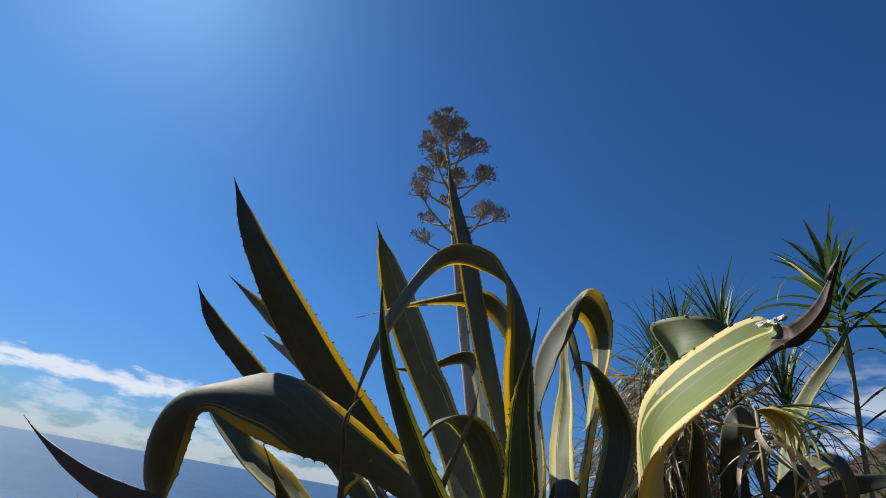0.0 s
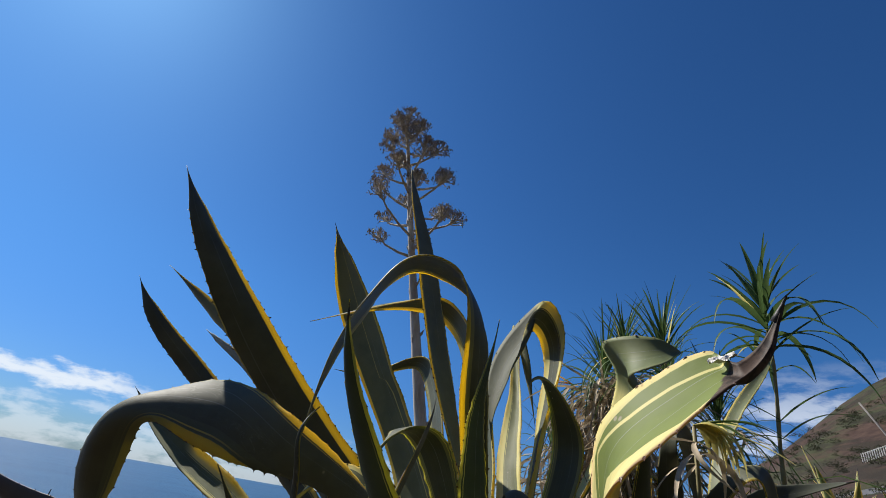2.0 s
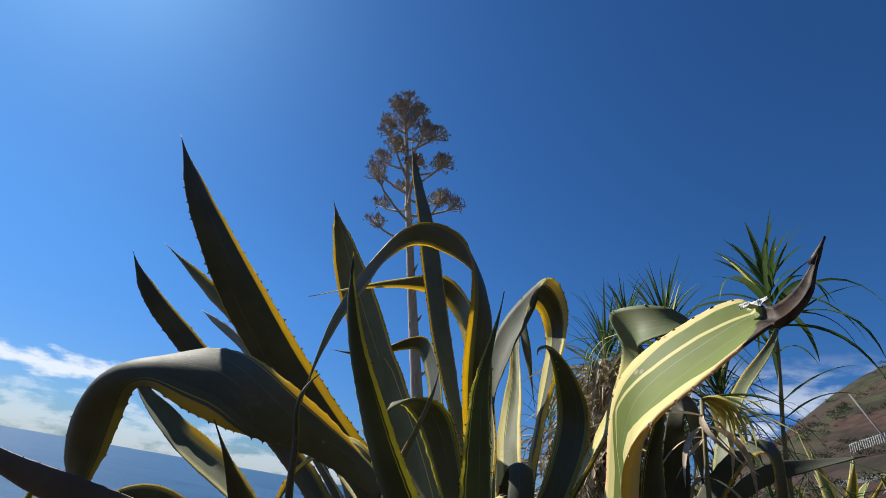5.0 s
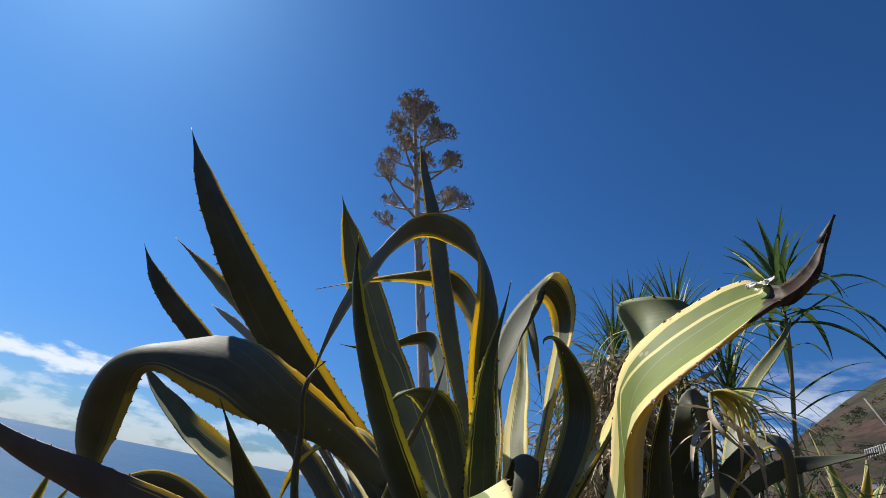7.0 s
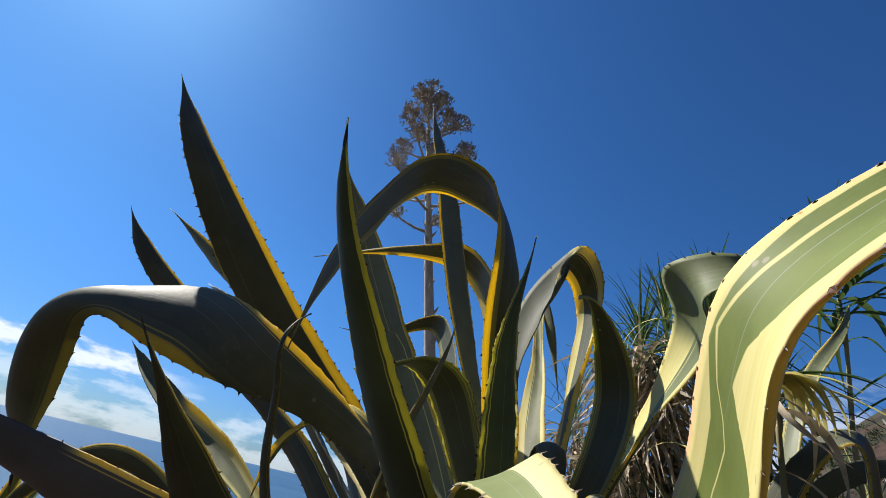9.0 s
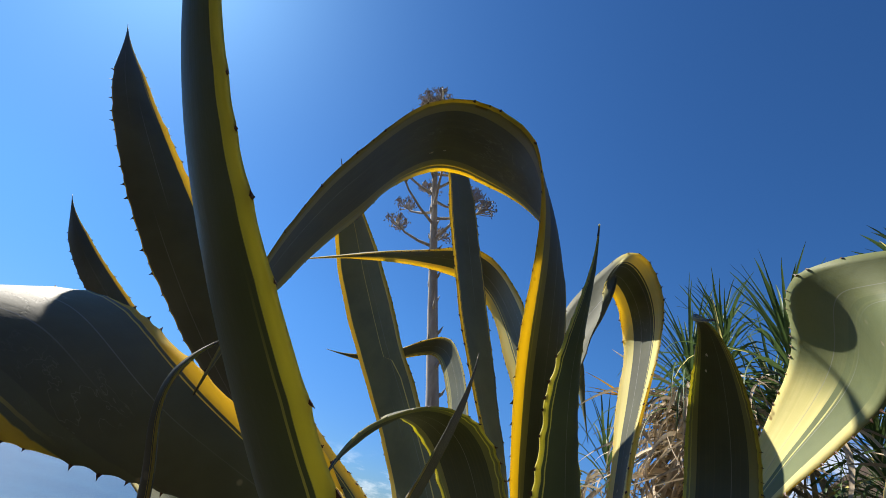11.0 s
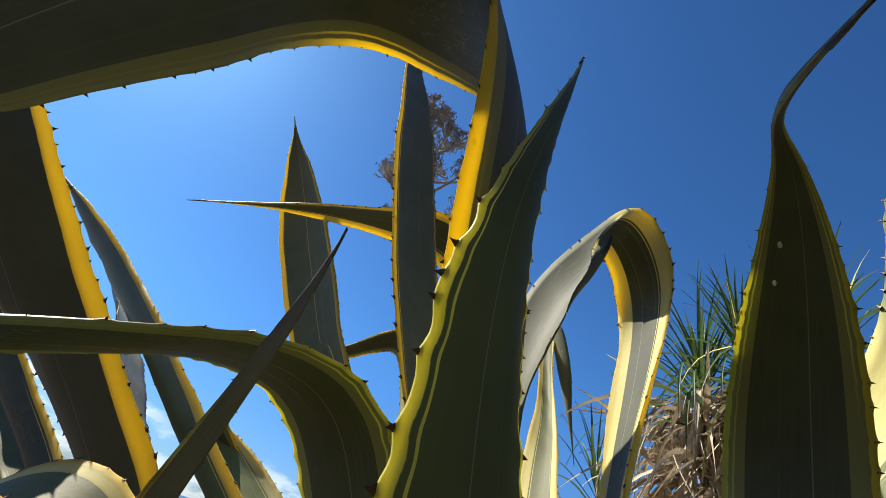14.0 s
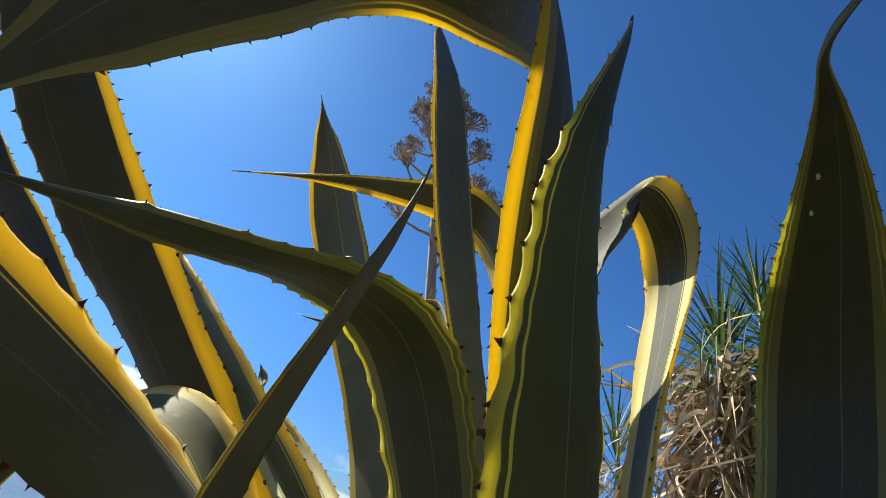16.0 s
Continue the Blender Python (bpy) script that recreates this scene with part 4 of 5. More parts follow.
agave_leaf(agave, [
    (0.091, 1.144, 0.594, 0.0205, 0.0501, -0.0188),
    (-0.071, 1.296, 0.731, 0.0230, 0.0535, -0.0241),
    (-0.237, 1.458, 0.884, 0.0251, 0.0554, -0.0279),
    (-0.405, 1.619, 1.026, 0.0247, 0.0547, -0.0283),
    (-0.571, 1.776, 1.152, 0.0213, 0.0490, -0.0276),
    (-0.739, 1.934, 1.258, 0.0162, 0.0369, -0.0235),
    (-0.903, 2.100, 1.338, 0.0086, 0.0197, -0.0149),
    (-1.047, 2.276, 1.424, 0.0000, 0.0000, 0.0000)], DARK, seed=27, skew=0, foot=(0.117, 1.142, 0.220))
agave_leaf(agave, [
    (-0.351, 2.113, 1.018, -0.0273, 0.0483, -0.0057),
    (-0.368, 2.104, 1.033, -0.0300, 0.0504, -0.0053),
    (-0.385, 2.094, 1.045, -0.0321, 0.0516, -0.0048),
    (-0.396, 2.088, 1.059, -0.0326, 0.0503, -0.0044),
    (-0.391, 2.091, 1.076, -0.0299, 0.0449, -0.0040),
    (-0.388, 2.094, 1.095, -0.0231, 0.0347, -0.0034),
    (-0.396, 2.089, 1.115, -0.0126, 0.0191, -0.0020),
    (-0.411, 2.081, 1.133, 0.0000, 0.0000, 0.0000)], MATS, seed=28, foot=(0.141, 1.222, 0.220))


agave_leaf(agave, [
    (0.080, 1.120, 0.422, 0.0025, -0.0093, 0.0186),
    (-0.120, 1.110, 0.532, 0.0025, -0.0093, 0.0192),
    (-0.280, 1.110, 0.644, 0.0019, -0.0093, 0.0192),
    (-0.400, 1.115, 0.724, 0.0000, -0.0093, 0.0180),
    (-0.500, 1.125, 0.729, -0.0025, -0.0087, 0.0161),
    (-0.575, 1.140, 0.672, -0.0074, -0.0068, 0.0099),
    (-0.615, 1.150, 0.602, -0.0074, -0.0043, 0.0050),
    (-0.640, 1.160, 0.532, 0.0000, 0.0000, 0.0000)], MATS, seed=29, tooth=0.003, foot=(0.121, 1.136, 0.220))


def rosette_core(plant, place, size):
    bm = bmesh.new()
    rings = []
    for i in range(9):
        s = i / 8
        r = size * (0.75 + 0.5 * math.sin(math.pi * (0.15 + 0.75 * s)))
        rings.append([bm.verts.new(Vector(place) + Vector((math.cos(k * math.pi / 8) * r * (1 + 0.12 * math.sin(3 * k)), math.sin(k * math.pi / 8) * r, s * size * 3.2))) for k in range(16)])
    for a, b in zip(rings, rings[1:]):
        for k in range(16):
            bm.faces.new((a[k], a[(k + 1) % 16], b[(k + 1) % 16], b[k]))
    bm.faces.new(rings[-1])
    part("core", bm, BARK, plant, "short fibrous trunk")

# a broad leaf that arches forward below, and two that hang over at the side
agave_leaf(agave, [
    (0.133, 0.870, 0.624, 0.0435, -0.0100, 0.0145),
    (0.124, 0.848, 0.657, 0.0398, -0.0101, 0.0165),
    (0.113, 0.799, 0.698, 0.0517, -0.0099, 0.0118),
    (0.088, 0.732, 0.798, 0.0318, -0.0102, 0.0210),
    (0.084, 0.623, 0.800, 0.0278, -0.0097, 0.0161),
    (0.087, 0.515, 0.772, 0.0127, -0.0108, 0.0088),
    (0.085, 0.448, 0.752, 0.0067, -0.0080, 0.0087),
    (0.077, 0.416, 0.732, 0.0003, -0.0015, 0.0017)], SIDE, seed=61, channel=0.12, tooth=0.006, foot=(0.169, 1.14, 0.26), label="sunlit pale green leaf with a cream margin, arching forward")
agave_leaf(agave, [
    (0.583, 1.154, 0.637, -0.0155, 0.0313, -0.0042),
    (0.642, 1.079, 0.864, -0.0164, 0.0314, -0.0037),
    (0.668, 1.027, 0.943, -0.0050, 0.0235, 0.0102),
    (0.711, 0.990, 1.001, 0.0094, 0.0190, 0.0172),
    (0.755, 0.980, 1.000, 0.0248, 0.0173, 0.0179),
    (0.772, 1.001, 0.930, 0.0277, 0.0188, 0.0089),
    (0.780, 1.028, 0.841, 0.0198, 0.0149, 0.0049),
    (0.783, 1.040, 0.762, 0.0010, 0.0010, 0.0005)], NARROW, seed=62, skew=-0.07, channel=0.1, label="dark leaf with an orange-yellow edge, bent over and hanging")
agave_leaf(agave, [
    (0.565, 1.129, 0.701, 0.0010, 0.0004, 0.0282),
    (0.720, 1.104, 0.902, 0.0009, 0.0002, 0.0240),
    (0.817, 1.082, 0.969, 0.0009, 0.0001, 0.0217),
    (0.857, 1.066, 0.979, 0.0025, 0.0028, 0.0163),
    (0.898, 1.052, 0.993, 0.0042, 0.0054, 0.0111),
    (0.939, 1.037, 1.006, 0.0058, 0.0081, 0.0059),
    (0.996, 1.023, 1.024, 0.0010, 0.0010, 0.0005)], DARK, seed=63, channel=0.1, label="narrow dark leaf pointing sideways")

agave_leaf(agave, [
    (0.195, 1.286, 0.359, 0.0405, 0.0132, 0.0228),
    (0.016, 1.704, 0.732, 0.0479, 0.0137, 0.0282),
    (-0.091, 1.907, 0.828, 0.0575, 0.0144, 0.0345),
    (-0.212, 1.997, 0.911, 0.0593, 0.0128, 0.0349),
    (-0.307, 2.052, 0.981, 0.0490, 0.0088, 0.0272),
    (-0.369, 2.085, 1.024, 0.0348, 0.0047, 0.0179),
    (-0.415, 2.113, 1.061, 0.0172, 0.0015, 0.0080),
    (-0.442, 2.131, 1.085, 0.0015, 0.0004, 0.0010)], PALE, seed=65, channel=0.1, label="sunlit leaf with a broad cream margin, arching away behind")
agave_leaf(agave, [
    (0.558, 1.176, 0.505, -0.0247, 0.0221, -0.0006),
    (0.612, 1.120, 0.847, -0.0237, 0.0210, -0.0050),
    (0.586, 1.064, 0.956, -0.0189, 0.0192, -0.0046),
    (0.568, 1.029, 1.032, -0.0104, 0.0126, 0.0098),
    (0.584, 1.014, 1.075, 0.0057, 0.0095, 0.0247),
    (0.622, 1.030, 1.045, 0.0273, 0.0149, 0.0258),
    (0.646, 1.068, 0.977, 0.0259, 0.0189, 0.0115),
    (0.655, 1.085, 0.904, 0.0010, 0.0010, 0.0005)], DARK, seed=64, channel=0.1, label="dark grey-green leaf bent over in the shade")
agave_leaf(agave, [
    (0.190, 1.150, 0.350, 0.0234, 0.0000, 0.0023),
    (0.205, 1.140, 0.565, 0.0242, 0.0000, 0.0023),
    (0.235, 1.110, 0.825, 0.0242, 0.0000, 0.0023),
    (0.245, 1.040, 0.905, 0.0242, 0.0000, 0.0023),
    (0.232, 0.985, 0.825, 0.0234, 0.0000, 0.0016),
    (0.212, 0.965, 0.685, 0.0203, 0.0000, 0.0000),
    (0.195, 0.955, 0.565, 0.0125, 0.0000, 0.0000),
    (0.185, 0.950, 0.465, 0.0000, 0.0000, 0.0000)], DARK, seed=30, tooth=0.003, bulge_to=(0.0, 0.2, 0.8), label="short dark leaf bent over in the heart")
agave_leaf(agave, [
    (0.190, 1.110, 0.350, 0.0040, 0.0208, 0.0000),
    (0.205, 1.000, 0.590, 0.0040, 0.0208, 0.0000),
    (0.228, 0.925, 0.750, 0.0040, 0.0208, 0.0048),
    (0.258, 0.892, 0.818, 0.0040, 0.0208, 0.0064),
    (0.290, 0.875, 0.808, 0.0040, 0.0192, 0.0048),
    (0.312, 0.865, 0.730, 0.0032, 0.0144, 0.0024),
    (0.320, 0.860, 0.620, 0.0000, 0.0000, 0.0000)], MATS, seed=31, tooth=0.003, label="small low leaf arching over in the heart")
rosette_core(agave, (0.17, 1.17, -0.02), 0.12)


# ---- flowering stalk ----
def flower_stalk():
    foot = Vector((0.53, 3.6, -0.25))
    st = thing("agave_flower_stalk", foot, "tall dry agave flower stalk with brown seed clusters", "flower stalk")
    rnd = random.Random(5)

    def axis(z):
        """The leaning stem by height, a little steeper towards the top."""
        return Vector((0.47 - 0.262 * z + 0.0065 * z * z, 3.6, z))
    top = 4.36
    bm = bmesh.new()
    zs = [-0.25 + (top + 0.25) * i / 40 for i in range(41)]
    tube(bm, [axis(z) for z in zs], [0.062 - 0.050 * (i / 40) ** 1.2 + 0.002 * noise.noise(Vector((i * 0.9, 0, 7))) for i in range(41)], 11)
    for i in range(26):
        p, a = axis(0.9 + i * 0.085), i * 2.4
        d = Vector((math.cos(a), math.sin(a), 0.9)).normalized()
        l = rnd.uniform(0.7, 1.1)
        tube(bm, [p + d * 0.03, p + d * 0.07 * l, p + d * 0.10 * l + Vector((0, 0, 0.03))], [0.018, 0.011, 0.001], 5)
    part("stem", bm, BARK, st, "pale grey-brown woody stem")
    n = 28
    for i in range(n):
        f = i / (n - 1)
        z = 2.72 + 1.53 * f ** 0.92
        a = i * 2.39996 + 2.9
        reach = (0.43 - 0.35 * f ** 1.5) * rnd.uniform(0.86, 1.08)
        p, out = axis(z), Vector((math.cos(a), math.sin(a), 0))
        rise = reach * (0.50 + 0.25 * f) * rnd.uniform(0.8, 1.15)
        pts = [p, p + out * reach * 0.38 + Vector((0, 0, rise * 0.22)), p + out * reach * 0.74 + Vector((0, 0, rise * 0.55)), p + out * reach + Vector((0, 0, rise))]
        bm = bmesh.new()
        tube(bm, pts, [0.0145, 0.0115, 0.0095, 0.007], 6)
        dense = smooth(0.10, 0.45, f)
        dome = 0.088 + 0.018 * dense * (1 - 0.3 * f)
        heads = []
        for k in range(26):
            b, q = rnd.uniform(0, 2 * math.pi), math.sqrt(rnd.random())
            e = pts[3] + Vector((math.cos(b) * q * dome, math.sin(b) * q * dome, dome * (0.95 * math.sqrt(max(0.0, 1 - q * q)) - 0.30) + rnd.uniform(-0.012, 0.012)))
            start = pts[2].lerp(pts[3], rnd.uniform(0.25, 1))
            tube(bm, [start, start.lerp(e, 0.55) + Vector((0, 0, -0.008)), e], [0.0048, 0.004, 0.003], 4, False)
            heads.append(e)
        branch = part("branch", bm, BARK, st)
        bm = bmesh.new()
        for e in heads:
            for k in range(int(7 + 5 * dense)):
                q = e + Vector((rnd.gauss(0, 0.015), rnd.gauss(0, 0.015), rnd.gauss(0.004, 0.011)))
                ax = Vector((rnd.gauss(0, 0.5), rnd.gauss(0, 0.5), 1)).normalized()
                l = rnd.uniform(0.010, 0.020)
                side = ax.orthogonal().normalized()
                oth = ax.cross(side)
                w = l * 0.33
                ring = [bm.verts.new(q + side * w * c + oth * w * d) for c, d in ((1, 0), (0, 1), (-1, 0), (0, -1))]
                t1, t2 = bm.verts.new(q + ax * l), bm.verts.new(q - ax * l * 0.8)
                for c in range(4):
                    bm.faces.new((ring[c], ring[(c + 1) % 4], t1))
                    bm.faces.new((ring[(c + 1) % 4], ring[c], t2))
        tagged(part("seed_head", bm, POD, branch, "dense head of dry brown seed pods", False), kind="stuff")


flower_stalk()


# ---- reeds ----
def strap(bm, base, way, length, width, droop, rnd, steps=9, twist=0.0, curl=0.0):
    """A long narrow folded leaf that leaves base along way and bends down."""
    p, d = Vector(base), Vector(way).normalized()
    side = d.cross(Vector((0, 0, 1)))
    side = side.normalized() if side.length > 0.05 else Vector((1, 0, 0))
    prev, step = None, length / steps
    bend = Vector((rnd.gauss(0, curl), rnd.gauss(0, curl), rnd.gauss(0, curl))) if curl else Vector()
    for i in range(steps + 1):
        s = i / steps
        w = width * (0.35 + 0.65 * smooth(0, 0.25, s)) * (1 - s) ** 0.75 + 0.0006
        up = side.cross(d)
        sd = (side * math.cos(twist * s) + up * math.sin(twist * s))
        row = [bm.verts.new(p + sd * w * 0.5 + up * w * 0.18), bm.verts.new(p - up * 0.0006), bm.verts.new(p - sd * w * 0.5 + up * w * 0.18)]
        if prev:
            bm.faces.new((prev[0], prev[1], row[1], row[0]))
            bm.faces.new((prev[1], prev[2], row[2], row[1]))
        prev = row
        p = p + d * step
        d = (d + Vector((rnd.gauss(0, 0.02), rnd.gauss(0, 0.02), -droop * (0.2 + s) * 2 / steps)) + bend * (s + 0.2)).normalized()


def reed(foot, crown, leaves, length, seed, label, dead=0, stem_leaves=0, spread=1.0, pale=0.0, wide=(0.006, 0.013)):
    rnd = random.Random(seed)
    foot, crown = Vector(foot), Vector(crown)
    ob = thing("reed", foot, label, "reed", "reeds behind the agave")
    bm = bmesh.new()
    n = 16
    mids = [foot.lerp(crown, i / n) + Vector((0.03 * math.sin(i * 0.5 + seed), 0.02 * math.sin(i * 0.7), 0)) * (1 - abs(2 * i / n - 1)) for i in range(n + 1)]
    pts, radii = [], []
    for i, p in enumerate(mids):
        pts.append(p)
        radii.append(0.0075 - 0.0035 * i / n + (0.0012 if i % 2 else 0))
    tube(bm, pts, radii, 8)
    part("stem", bm, CANE, ob, "pale jointed cane")
    for i in range(leaves):
        f = i / leaves
        a = i * 2.4 + rnd.uniform(-0.3, 0.3)
        young = f > 0.4
        way = Vector((math.cos(a) * spread, math.sin(a) * spread, (0.9 + 3.0 * (f - 0.4)) if young else 0.2 + 1.2 * f))
        base = crown - Vector((0, 0, 0.20 * (1 - f)))
        bm = bmesh.new()
        strap(bm, base, way, length * (rnd.uniform(0.55, 0.85) if young else rnd.uniform(0.8, 1.25)), rnd.uniform(*wide), rnd.uniform(0.2, 0.9) if young else rnd.uniform(1.6, 3.6), rnd, twist=rnd.uniform(-0.8, 0.8))
        part("leaf", bm, REED_PALE if rnd.random() < pale else REED, ob)
    for i in range(stem_leaves):
        p = foot.lerp(crown, rnd.uniform(0.62, 0.95))
        a = rnd.uniform(0, 6.28)
        bm = bmesh.new()
        strap(bm, p, (math.cos(a), math.sin(a), 0.7), length * rnd.uniform(0.6, 1.0), min(0.016, wide[1]), rnd.uniform(0.5, 1.4), rnd)
        part("leaf", bm, REED_PALE if rnd.random() < 0.25 else REED, ob)
    if dead:
        bm = bmesh.new()
        for i in range(dead):
            a = rnd.uniform(0, 6.28)
            h = rnd.random()
            base = crown.lerp(foot, 0.08 + 0.55 * h)
            base += Vector((math.cos(a), math.sin(a), 0)) * rnd.uniform(0.0, 0.05)
            strap(bm, base, (math.cos(a), math.sin(a), rnd.uniform(-0.9, 0.5)), rnd.uniform(0.10, 0.34), rnd.uniform(0.006, 0.020), rnd.uniform(1.5, 6), rnd, 10, rnd.uniform(-4.0, 4.0), 0.35)
        tagged(part("dead_leaves", bm, DRY, ob, "skirt of dry brown hanging leaves"), kind="stuff")
    return ob


def yellow_tuft(foot, crown):
    """A withering reed whose yellow leaves hang down on one side and stick out on the other."""
    rnd = random.Random(71)
    foot, crown = Vector(foot), Vector(crown)
    ob = thing("reed", foot, "withering reed with yellow leaves hanging from its top", "reed", "reeds behind the agave")
    bm = bmesh.new()
    tube(bm, [foot.lerp(crown, k / 8) for k in range(9)], [0.008 - 0.0005 * k for k in range(9)], 8)
    part("stem", bm, CANE, ob, "pale jointed cane")
    for k in range(26):
        bm = bmesh.new()
        if k < 11:
            strap(bm, crown, (0.8 + rnd.gauss(0, 0.25), -0.3 + rnd.gauss(0, 0.3), 0.1), rnd.uniform(0.10, 0.17), rnd.uniform(0.018, 0.028), rnd.uniform(4.0, 7.5), rnd, 9, rnd.uniform(-0.6, 0.6))
        else:
            strap(bm, crown, (1.0, rnd.gauss(0.1, 0.45), rnd.uniform(-0.15, 0.45)), rnd.uniform(0.12, 0.22), rnd.uniform(0.008, 0.014), rnd.uniform(0.4, 1.6), rnd, 8, rnd.uniform(-0.8, 0.8))
        part("leaf", bm, REED_PALE if k < 20 else REED, ob)
    bm = bmesh.new()
    for k in range(24):
        a, h = rnd.uniform(0, 6.28), rnd.random() ** 2
        strap(bm, crown.lerp(foot, 0.03 + 0.4 * h), (math.cos(a), math.sin(a), rnd.uniform(-0.9, 0.3)), rnd.uniform(0.08, 0.2), rnd.uniform(0.008, 0.02), rnd.uniform(2, 6), rnd, 9, rnd.uniform(-3.5, 3.5), 0.35)
    tagged(part("dead_leaves", bm, DRY, ob, "skirt of dry brown hanging leaves"), kind="stuff")


reed((1.18, 1.48, 0.3), (1.125, 1.34, 1.65), 38, 0.31, 1, "tall green giant reed cane with arching narrow leaves", stem_leaves=15, wide=(0.018, 0.032))
reed((0.88, 1.55, 0.1), (0.85, 1.50, 1.49), 60, 0.30, 2, "green reed with a dense crown of narrow leaves", dead=70, pale=0.05, stem_leaves=12, wide=(0.008, 0.017))
reed((0.70, 1.68, 0.1), (0.72, 1.70, 1.44), 84, 0.30, 3, "reed with green crown above a skirt of dead brown leaves", dead=1300)
reed((0.98, 1.75, 0.1), (0.99, 1.74, 1.44), 76, 0.28, 4, "green reed among the others, with some yellow leaves", dead=90, stem_leaves=10, pale=0.15)
reed((0.78, 1.64, 0.1), (0.762, 1.613, 1.523), 70, 0.26, 9, "slender green reed with a tuft of upright leaves", dead=60, pale=0.05)
reed((0.62, 1.95, 0.1), (0.60, 1.98, 1.22), 30, 0.30, 6, "low green reed with dry lower leaves", dead=300)
yellow_tuft((0.66, 1.12, 0.1), (0.600, 0.975, 1.066))
reed((1.05, 1.55, 0.1), (1.02, 1.50, 1.30), 84, 0.28, 8, "bushy green reed with fine leaves", dead=60, stem_leaves=12, pale=0.1)


# ---- smaller agaves on the slope ----
def agave_rosette(place, size, n, seed, label, mats=MATS, group="agaves on the slope"):
    rnd = random.Random(seed)
    place = Vector(place)
    ob = thing("agave", place, label, "agave", group)
    for i in range(n):
        a = i * 2.39996 + rnd.uniform(-0.2, 0.2)
        lift = 0.15 + 1.25 * (i / n) + rnd.uniform(-0.1, 0.1)
        out = Vector((math.cos(a), math.sin(a), 0))
        side = Vector((-math.sin(a), math.cos(a), 0))
        length = size * rnd.uniform(0.75, 1.1)
        bend = rnd.uniform(-0.2, 0.9) * (1.3 - 0.8 * i / n)
        p, rows = place + Vector((0, 0, 0.04)), []
        for k in range(7):
            s = k / 6
            w = size * 0.062 * (0.85 + 0.5 * s if s < 0.4 else 1.05 * (1 - (s - 0.4) / 0.6) ** 0.8) + 0.0005
            rows.append((*p, *(side * w)))
            e = lift - bend * s * s * 2
            p = p + (out * math.cos(e) + Vector((0, 0, math.sin(e)))) * length / 6
        agave_leaf(ob, rows, mats, steps=18, teeth=0.05, seed=seed * 50 + i, core=place + Vector((0, 0, size)))
    return ob


for i, (x, y, size, n, m) in enumerate(((0.66, 1.0, 0.60, 13, DARK), (1.0, 1.2, 0.6, 12, DARK), (1.96, 2.2, 0.55, 16, PALE), (2.7, 2.9, 0.6, 15, PALE), (1.55, 1.95, 0.5, 14, MATS), (2.4, 2.2, 0.55, 14, PALE), (1.9, 3.2, 0.6, 14, MATS), (-1.6, 2.6, 0.6, 12, PALE))):
    agave_rosette((x, y, land_height(x, y) - 0.02), size, n, 20 + i, "smaller variegated agave rosette on the slope" if m is PALE else "smaller dark green agave rosette with yellow margins", m)


# ---- bird of paradise flower behind the reeds ----
def orange_flower():
    base = Vector((0.86, 2.45, 1.53))
    ob = thing("strelitzia", (0.9, 2.5, 0.1), "orange pointed flower bracts on a thin stem", "flower")
    rnd = random.Random(3)
    bm = bmesh.new()
    tube(bm, [Vector((0.9, 2.5, 0.1)), Vector((0.88, 2.48, 0.9)), base], [0.012, 0.01, 0.008], 6)
    part("stem", bm, CANE, ob)
    for k, way in enumerate(((-1, 0, 0.05), (-1, 0.1, -0.08), (-0.9, -0.1, 0.3))):
        bm = bmesh.new()
        strap(bm, base, way, 0.16 + 0.02 * k, 0.022, 0.1, rnd, 6)
        part("petal", bm, FLOWER, ob)


orange_flower()


# ---- undergrowth ----
def tangle(name, label, mat, n, centre, spread, length, seed, droop=1.5, kind="stuff", width=(0.008, 0.02), lift=(0.2, 1.4)):
    rnd = random.Random(seed)
    bm = bmesh.new()
    for i in range(n):
        x, y = rnd.gauss(centre[0], spread[0]), rnd.gauss(centre[1], spread[1])
        if math.hypot(x - 0.12, y - 0.7) < 0.5 or (x < 0.6 and y < 2.2):
            continue
        a = rnd.uniform(0, 6.28)
        strap(bm, (x, y, land_height(x, y) + rnd.uniform(0, 0.15)), (math.cos(a), math.sin(a), rnd.uniform(*lift)), length * rnd.uniform(0.5, 1.2), rnd.uniform(*width), droop * rnd.uniform(0.4, 1.5), rnd, 6, rnd.uniform(-1, 1))
    tagged(mesh_object(name, bm, mat), label, "undergrowth", kind=kind)


tangle("dry_grass", "dry tangled brown grass under the reeds", DRY, 2200, (1.0, 1.65), (0.5, 0.4), 0.7, 31, 1.6)
tangle("green_grass", "long green blades among the reeds", REED, 1500, (1.1, 1.7), (0.55, 0.45), 0.9, 32, 1.4)
# dark blades added to thicken the growth and deepen its shade
tangle("shade_blades", "dense dark green blades added to deepen the shade behind the agave", SHRUB, 3000, (0.98, 1.5), (0.22, 0.28), 0.72, 34, 1.3, width=(0.012, 0.03), lift=(0.8, 2.4))
tangle("reed_thicket", "dense upright green reed blades behind the agave", REED, 900, (0.88, 1.38), (0.11, 0.16), 0.80, 36, 1.3, width=(0.010, 0.020), lift=(1.6, 5.0))
tangle("slope_grass", "sparse dry grass on the slope", DRY, 2600, (4.5, 4.6), (2.4, 2.2), 0.35, 33, 1.2)


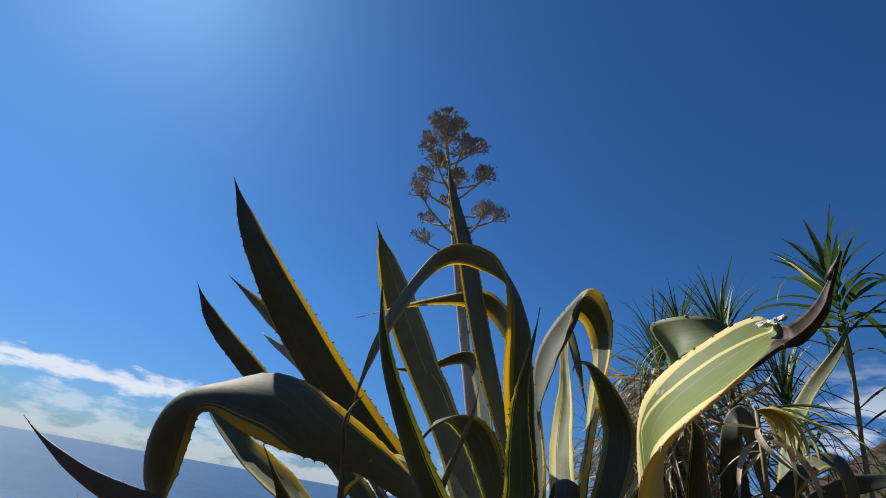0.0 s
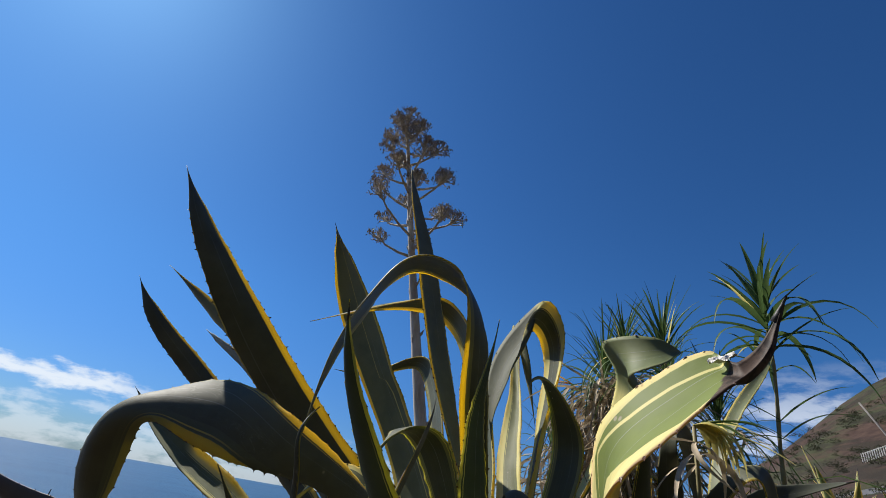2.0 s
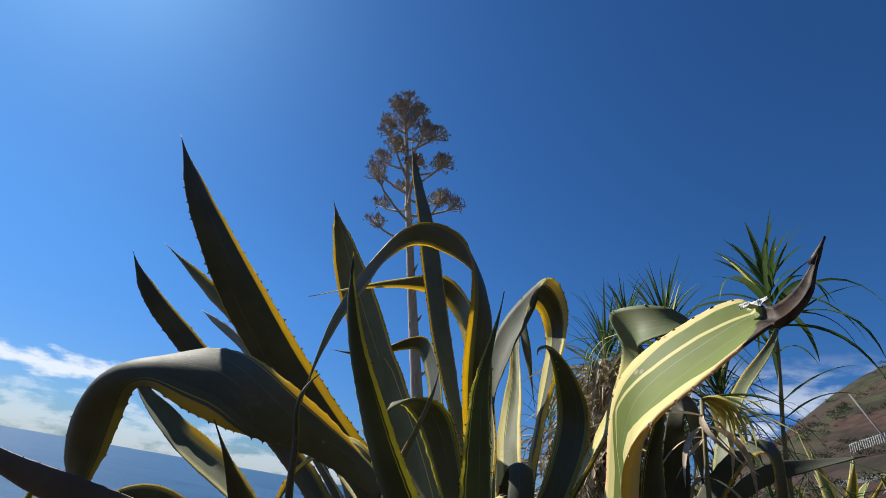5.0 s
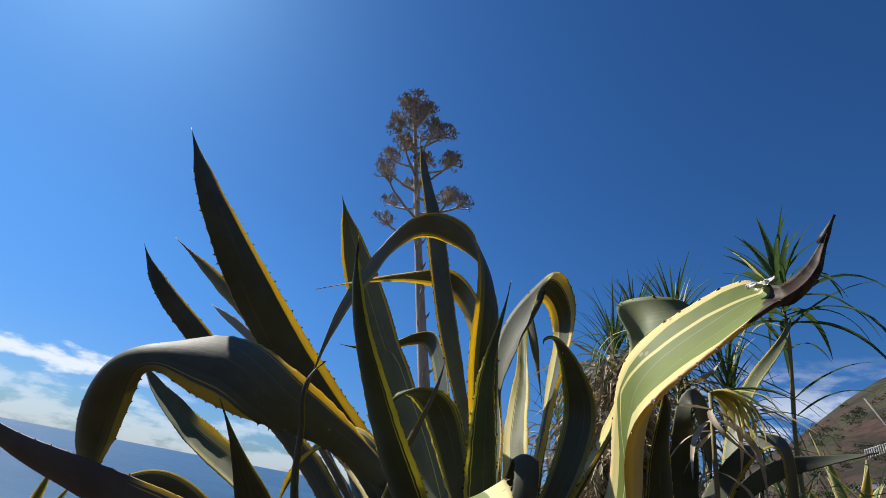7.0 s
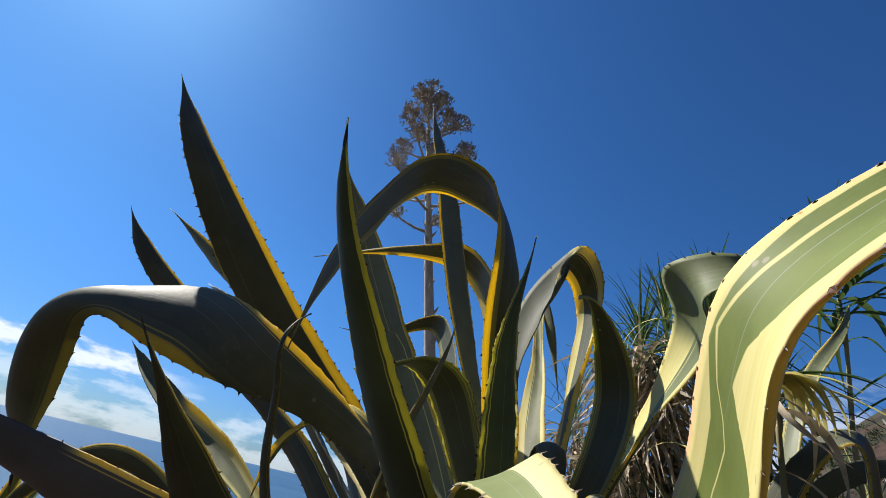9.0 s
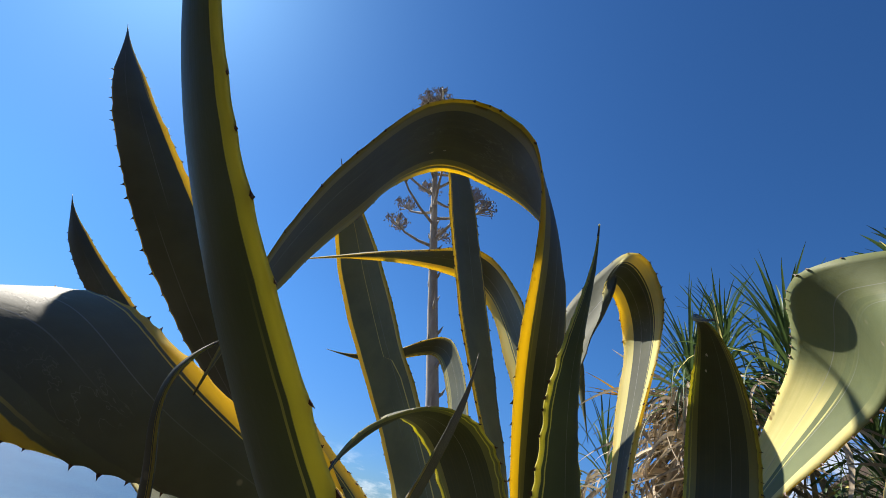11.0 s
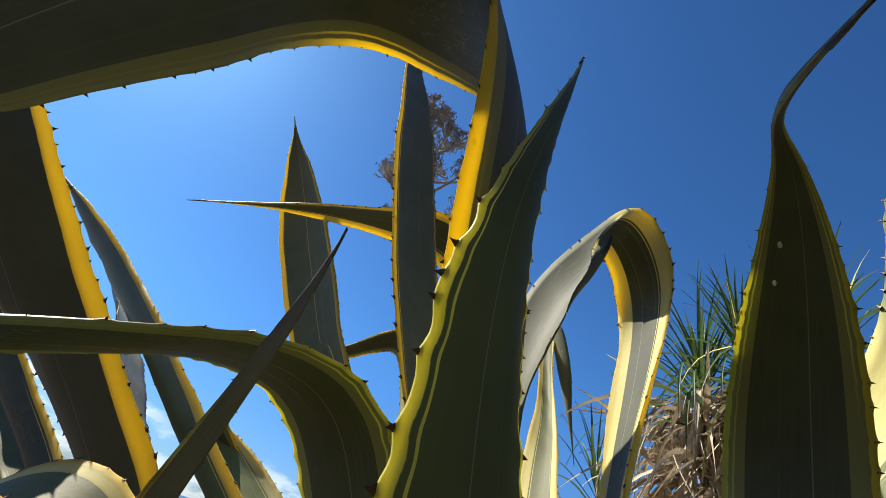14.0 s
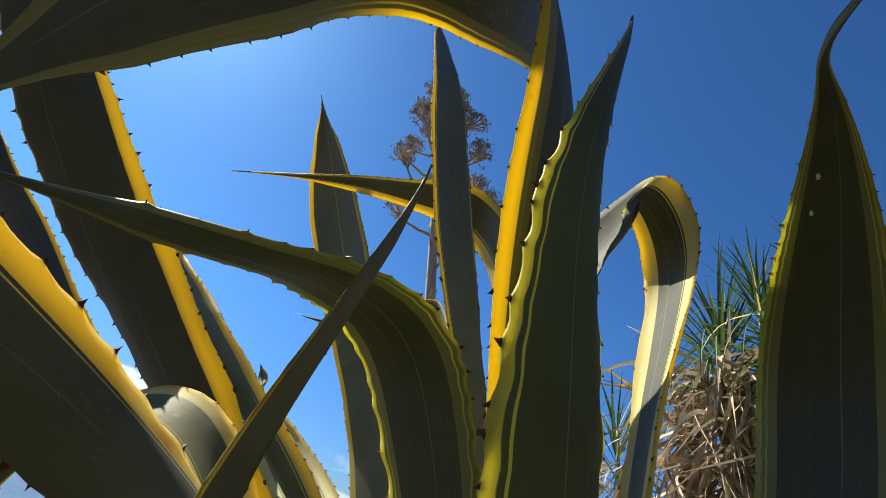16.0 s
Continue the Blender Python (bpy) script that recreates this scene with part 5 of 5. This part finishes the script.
def bushes(name, label, spots, mat, seed, leaf=0.05, per=90):
    rnd = random.Random(seed)
    verts, faces = [], []
    for x, y, size in spots:
        c = Vector((x, y, land_height(x, y) + size * 0.25))
        for k in range(per):
            d = Vector((rnd.gauss(0, 1), rnd.gauss(0, 1), abs(rnd.gauss(0, 0.9)))).normalized() * size * rnd.uniform(0.35, 1.0) * (1 + 0.3 * noise.noise(Vector((k, x, y))))
            d.z *= 0.7
            a, b = Vector((rnd.gauss(0, 1), rnd.gauss(0, 1), rnd.gauss(0, 1))).normalized() * leaf * size, Vector((rnd.gauss(0, 1), rnd.gauss(0, 1), rnd.gauss(0, 1))).normalized() * leaf * size * 0.6
            n = len(verts)
            verts += [c + d - a, c + d + b, c + d + a, c + d - b]
            faces.append((n, n + 1, n + 2, n + 3))
    me = bpy.data.meshes.new(name)
    me.from_pydata([tuple(v) for v in verts], [], faces)
    me.materials.append(mat)
    tagged(new(name, me), label, "scrub", kind="stuff")


rnd = random.Random(77)
spots = []
for i in range(620):
    a, r = radians(rnd.uniform(18, 75)), rnd.uniform(14, 185)
    if r < 62 and a > radians(36):
        continue
    spots.append((0.2 + r * math.sin(a), 0.8 + r * math.cos(a), rnd.uniform(0.25, 1.1) * (0.5 + r / 110)))
for i in range(260):
    a, r = radians(rnd.uniform(20, 70)), rnd.uniform(4.0, 40)
    if r > 22 and a > radians(38):
        continue
    spots.append((0.2 + r * math.sin(a), 0.8 + r * math.cos(a), rnd.uniform(0.10, 0.22) * (1 + r / 25)))
HILL_SHRUB = plain_material("hillside shrub", (0.028, 0.032, 0.015), (0.060, 0.064, 0.032), 6, 0.8, through=0.15)
bushes("hill_scrub", "low dark green scrub on the brown hillside", spots, HILL_SHRUB, 78, 0.10, 120)
spots = []
for i in range(60):
    a, r = radians(rnd.uniform(-34, -6)), rnd.uniform(20, 60)
    spots.append((0.2 + r * math.sin(a), 0.8 + r * math.cos(a), rnd.uniform(0.4, 0.9)))
bushes("shore_scrub", "dark scrub on the ground falling to the shore", spots, SHRUB, 79, 0.16, 70)


# ---- wall, fence and pole on the hillside ----
def polar(az, r, up=0.0):
    x, y = 0.2 + r * math.sin(radians(az)), 0.8 + r * math.cos(radians(az))
    return Vector((x, y, land_height(x, y) + up))


def strip_wall(a0, a1, r, high, thick):
    bm = bmesh.new()
    rows = []
    for i in range(25):
        az = a0 + (a1 - a0) * i / 24
        p, q = polar(az, r, -0.6), polar(az, r + thick)
        rows.append([bm.verts.new(v) for v in (p, p + Vector((0, 0, high + 0.6)), Vector((q.x, q.y, p.z + high + 0.6)), Vector((q.x, q.y, p.z)))])
    for a, b in zip(rows, rows[1:]):
        for k in range(4):
            bm.faces.new((a[k], a[(k + 1) % 4], b[(k + 1) % 4], b[k]))
    return bm


GREYWOOD = plain_material("weathered pole", (0.15, 0.14, 0.13), (0.30, 0.28, 0.26), 8, 0.85)
WHITEWASH = plain_material("whitewash", (0.52, 0.50, 0.47), (0.78, 0.77, 0.74), 3, 0.9)
tagged(mesh_object("wall_roadside", strip_wall(42.5, 62, 46, 0.35, 0.4), WHITEWASH, False), "low whitewashed wall along the hillside road", "wall", kind="structure")


def hillside_fence():
    at = polar(46.5, 90)
    ob = thing("fence", at, "pale slatted fence on the hillside", "fence")
    along = (polar(48.2, 90) - polar(45.6, 90))
    start = polar(45.6, 90)
    for k in range(17):
        p = start + along * (k / 16)
        bm = bmesh.new()
        bmesh.ops.create_cube(bm, size=1.0, matrix=Matrix.Translation(p + Vector((0, 0, 0.55))) @ Matrix.Diagonal((0.11, 0.06, 1.3, 1)))
        part("slat", bm, WHITEWASH, ob, smooth_faces=False)
    bm = bmesh.new()
    tube(bm, [start + Vector((0, 0, 1.1)), start + along + Vector((0, 0, 1.1))], [0.05, 0.05], 6)
    part("rail", bm, WHITEWASH, ob)


hillside_fence()
pole = thing("utility_pole", polar(49.6, 50), "thin grey leaning utility pole on the hillside", "pole")
bm = bmesh.new()
p = polar(49.6, 50)
tube(bm, [p - Vector((0, 0, 0.5)), p + Vector((-1.0, 0.8, 2.9)), p + Vector((-2.0, 1.6, 5.8))], [0.085, 0.075, 0.06], 8)
part("shaft", bm, GREYWOOD, pole)
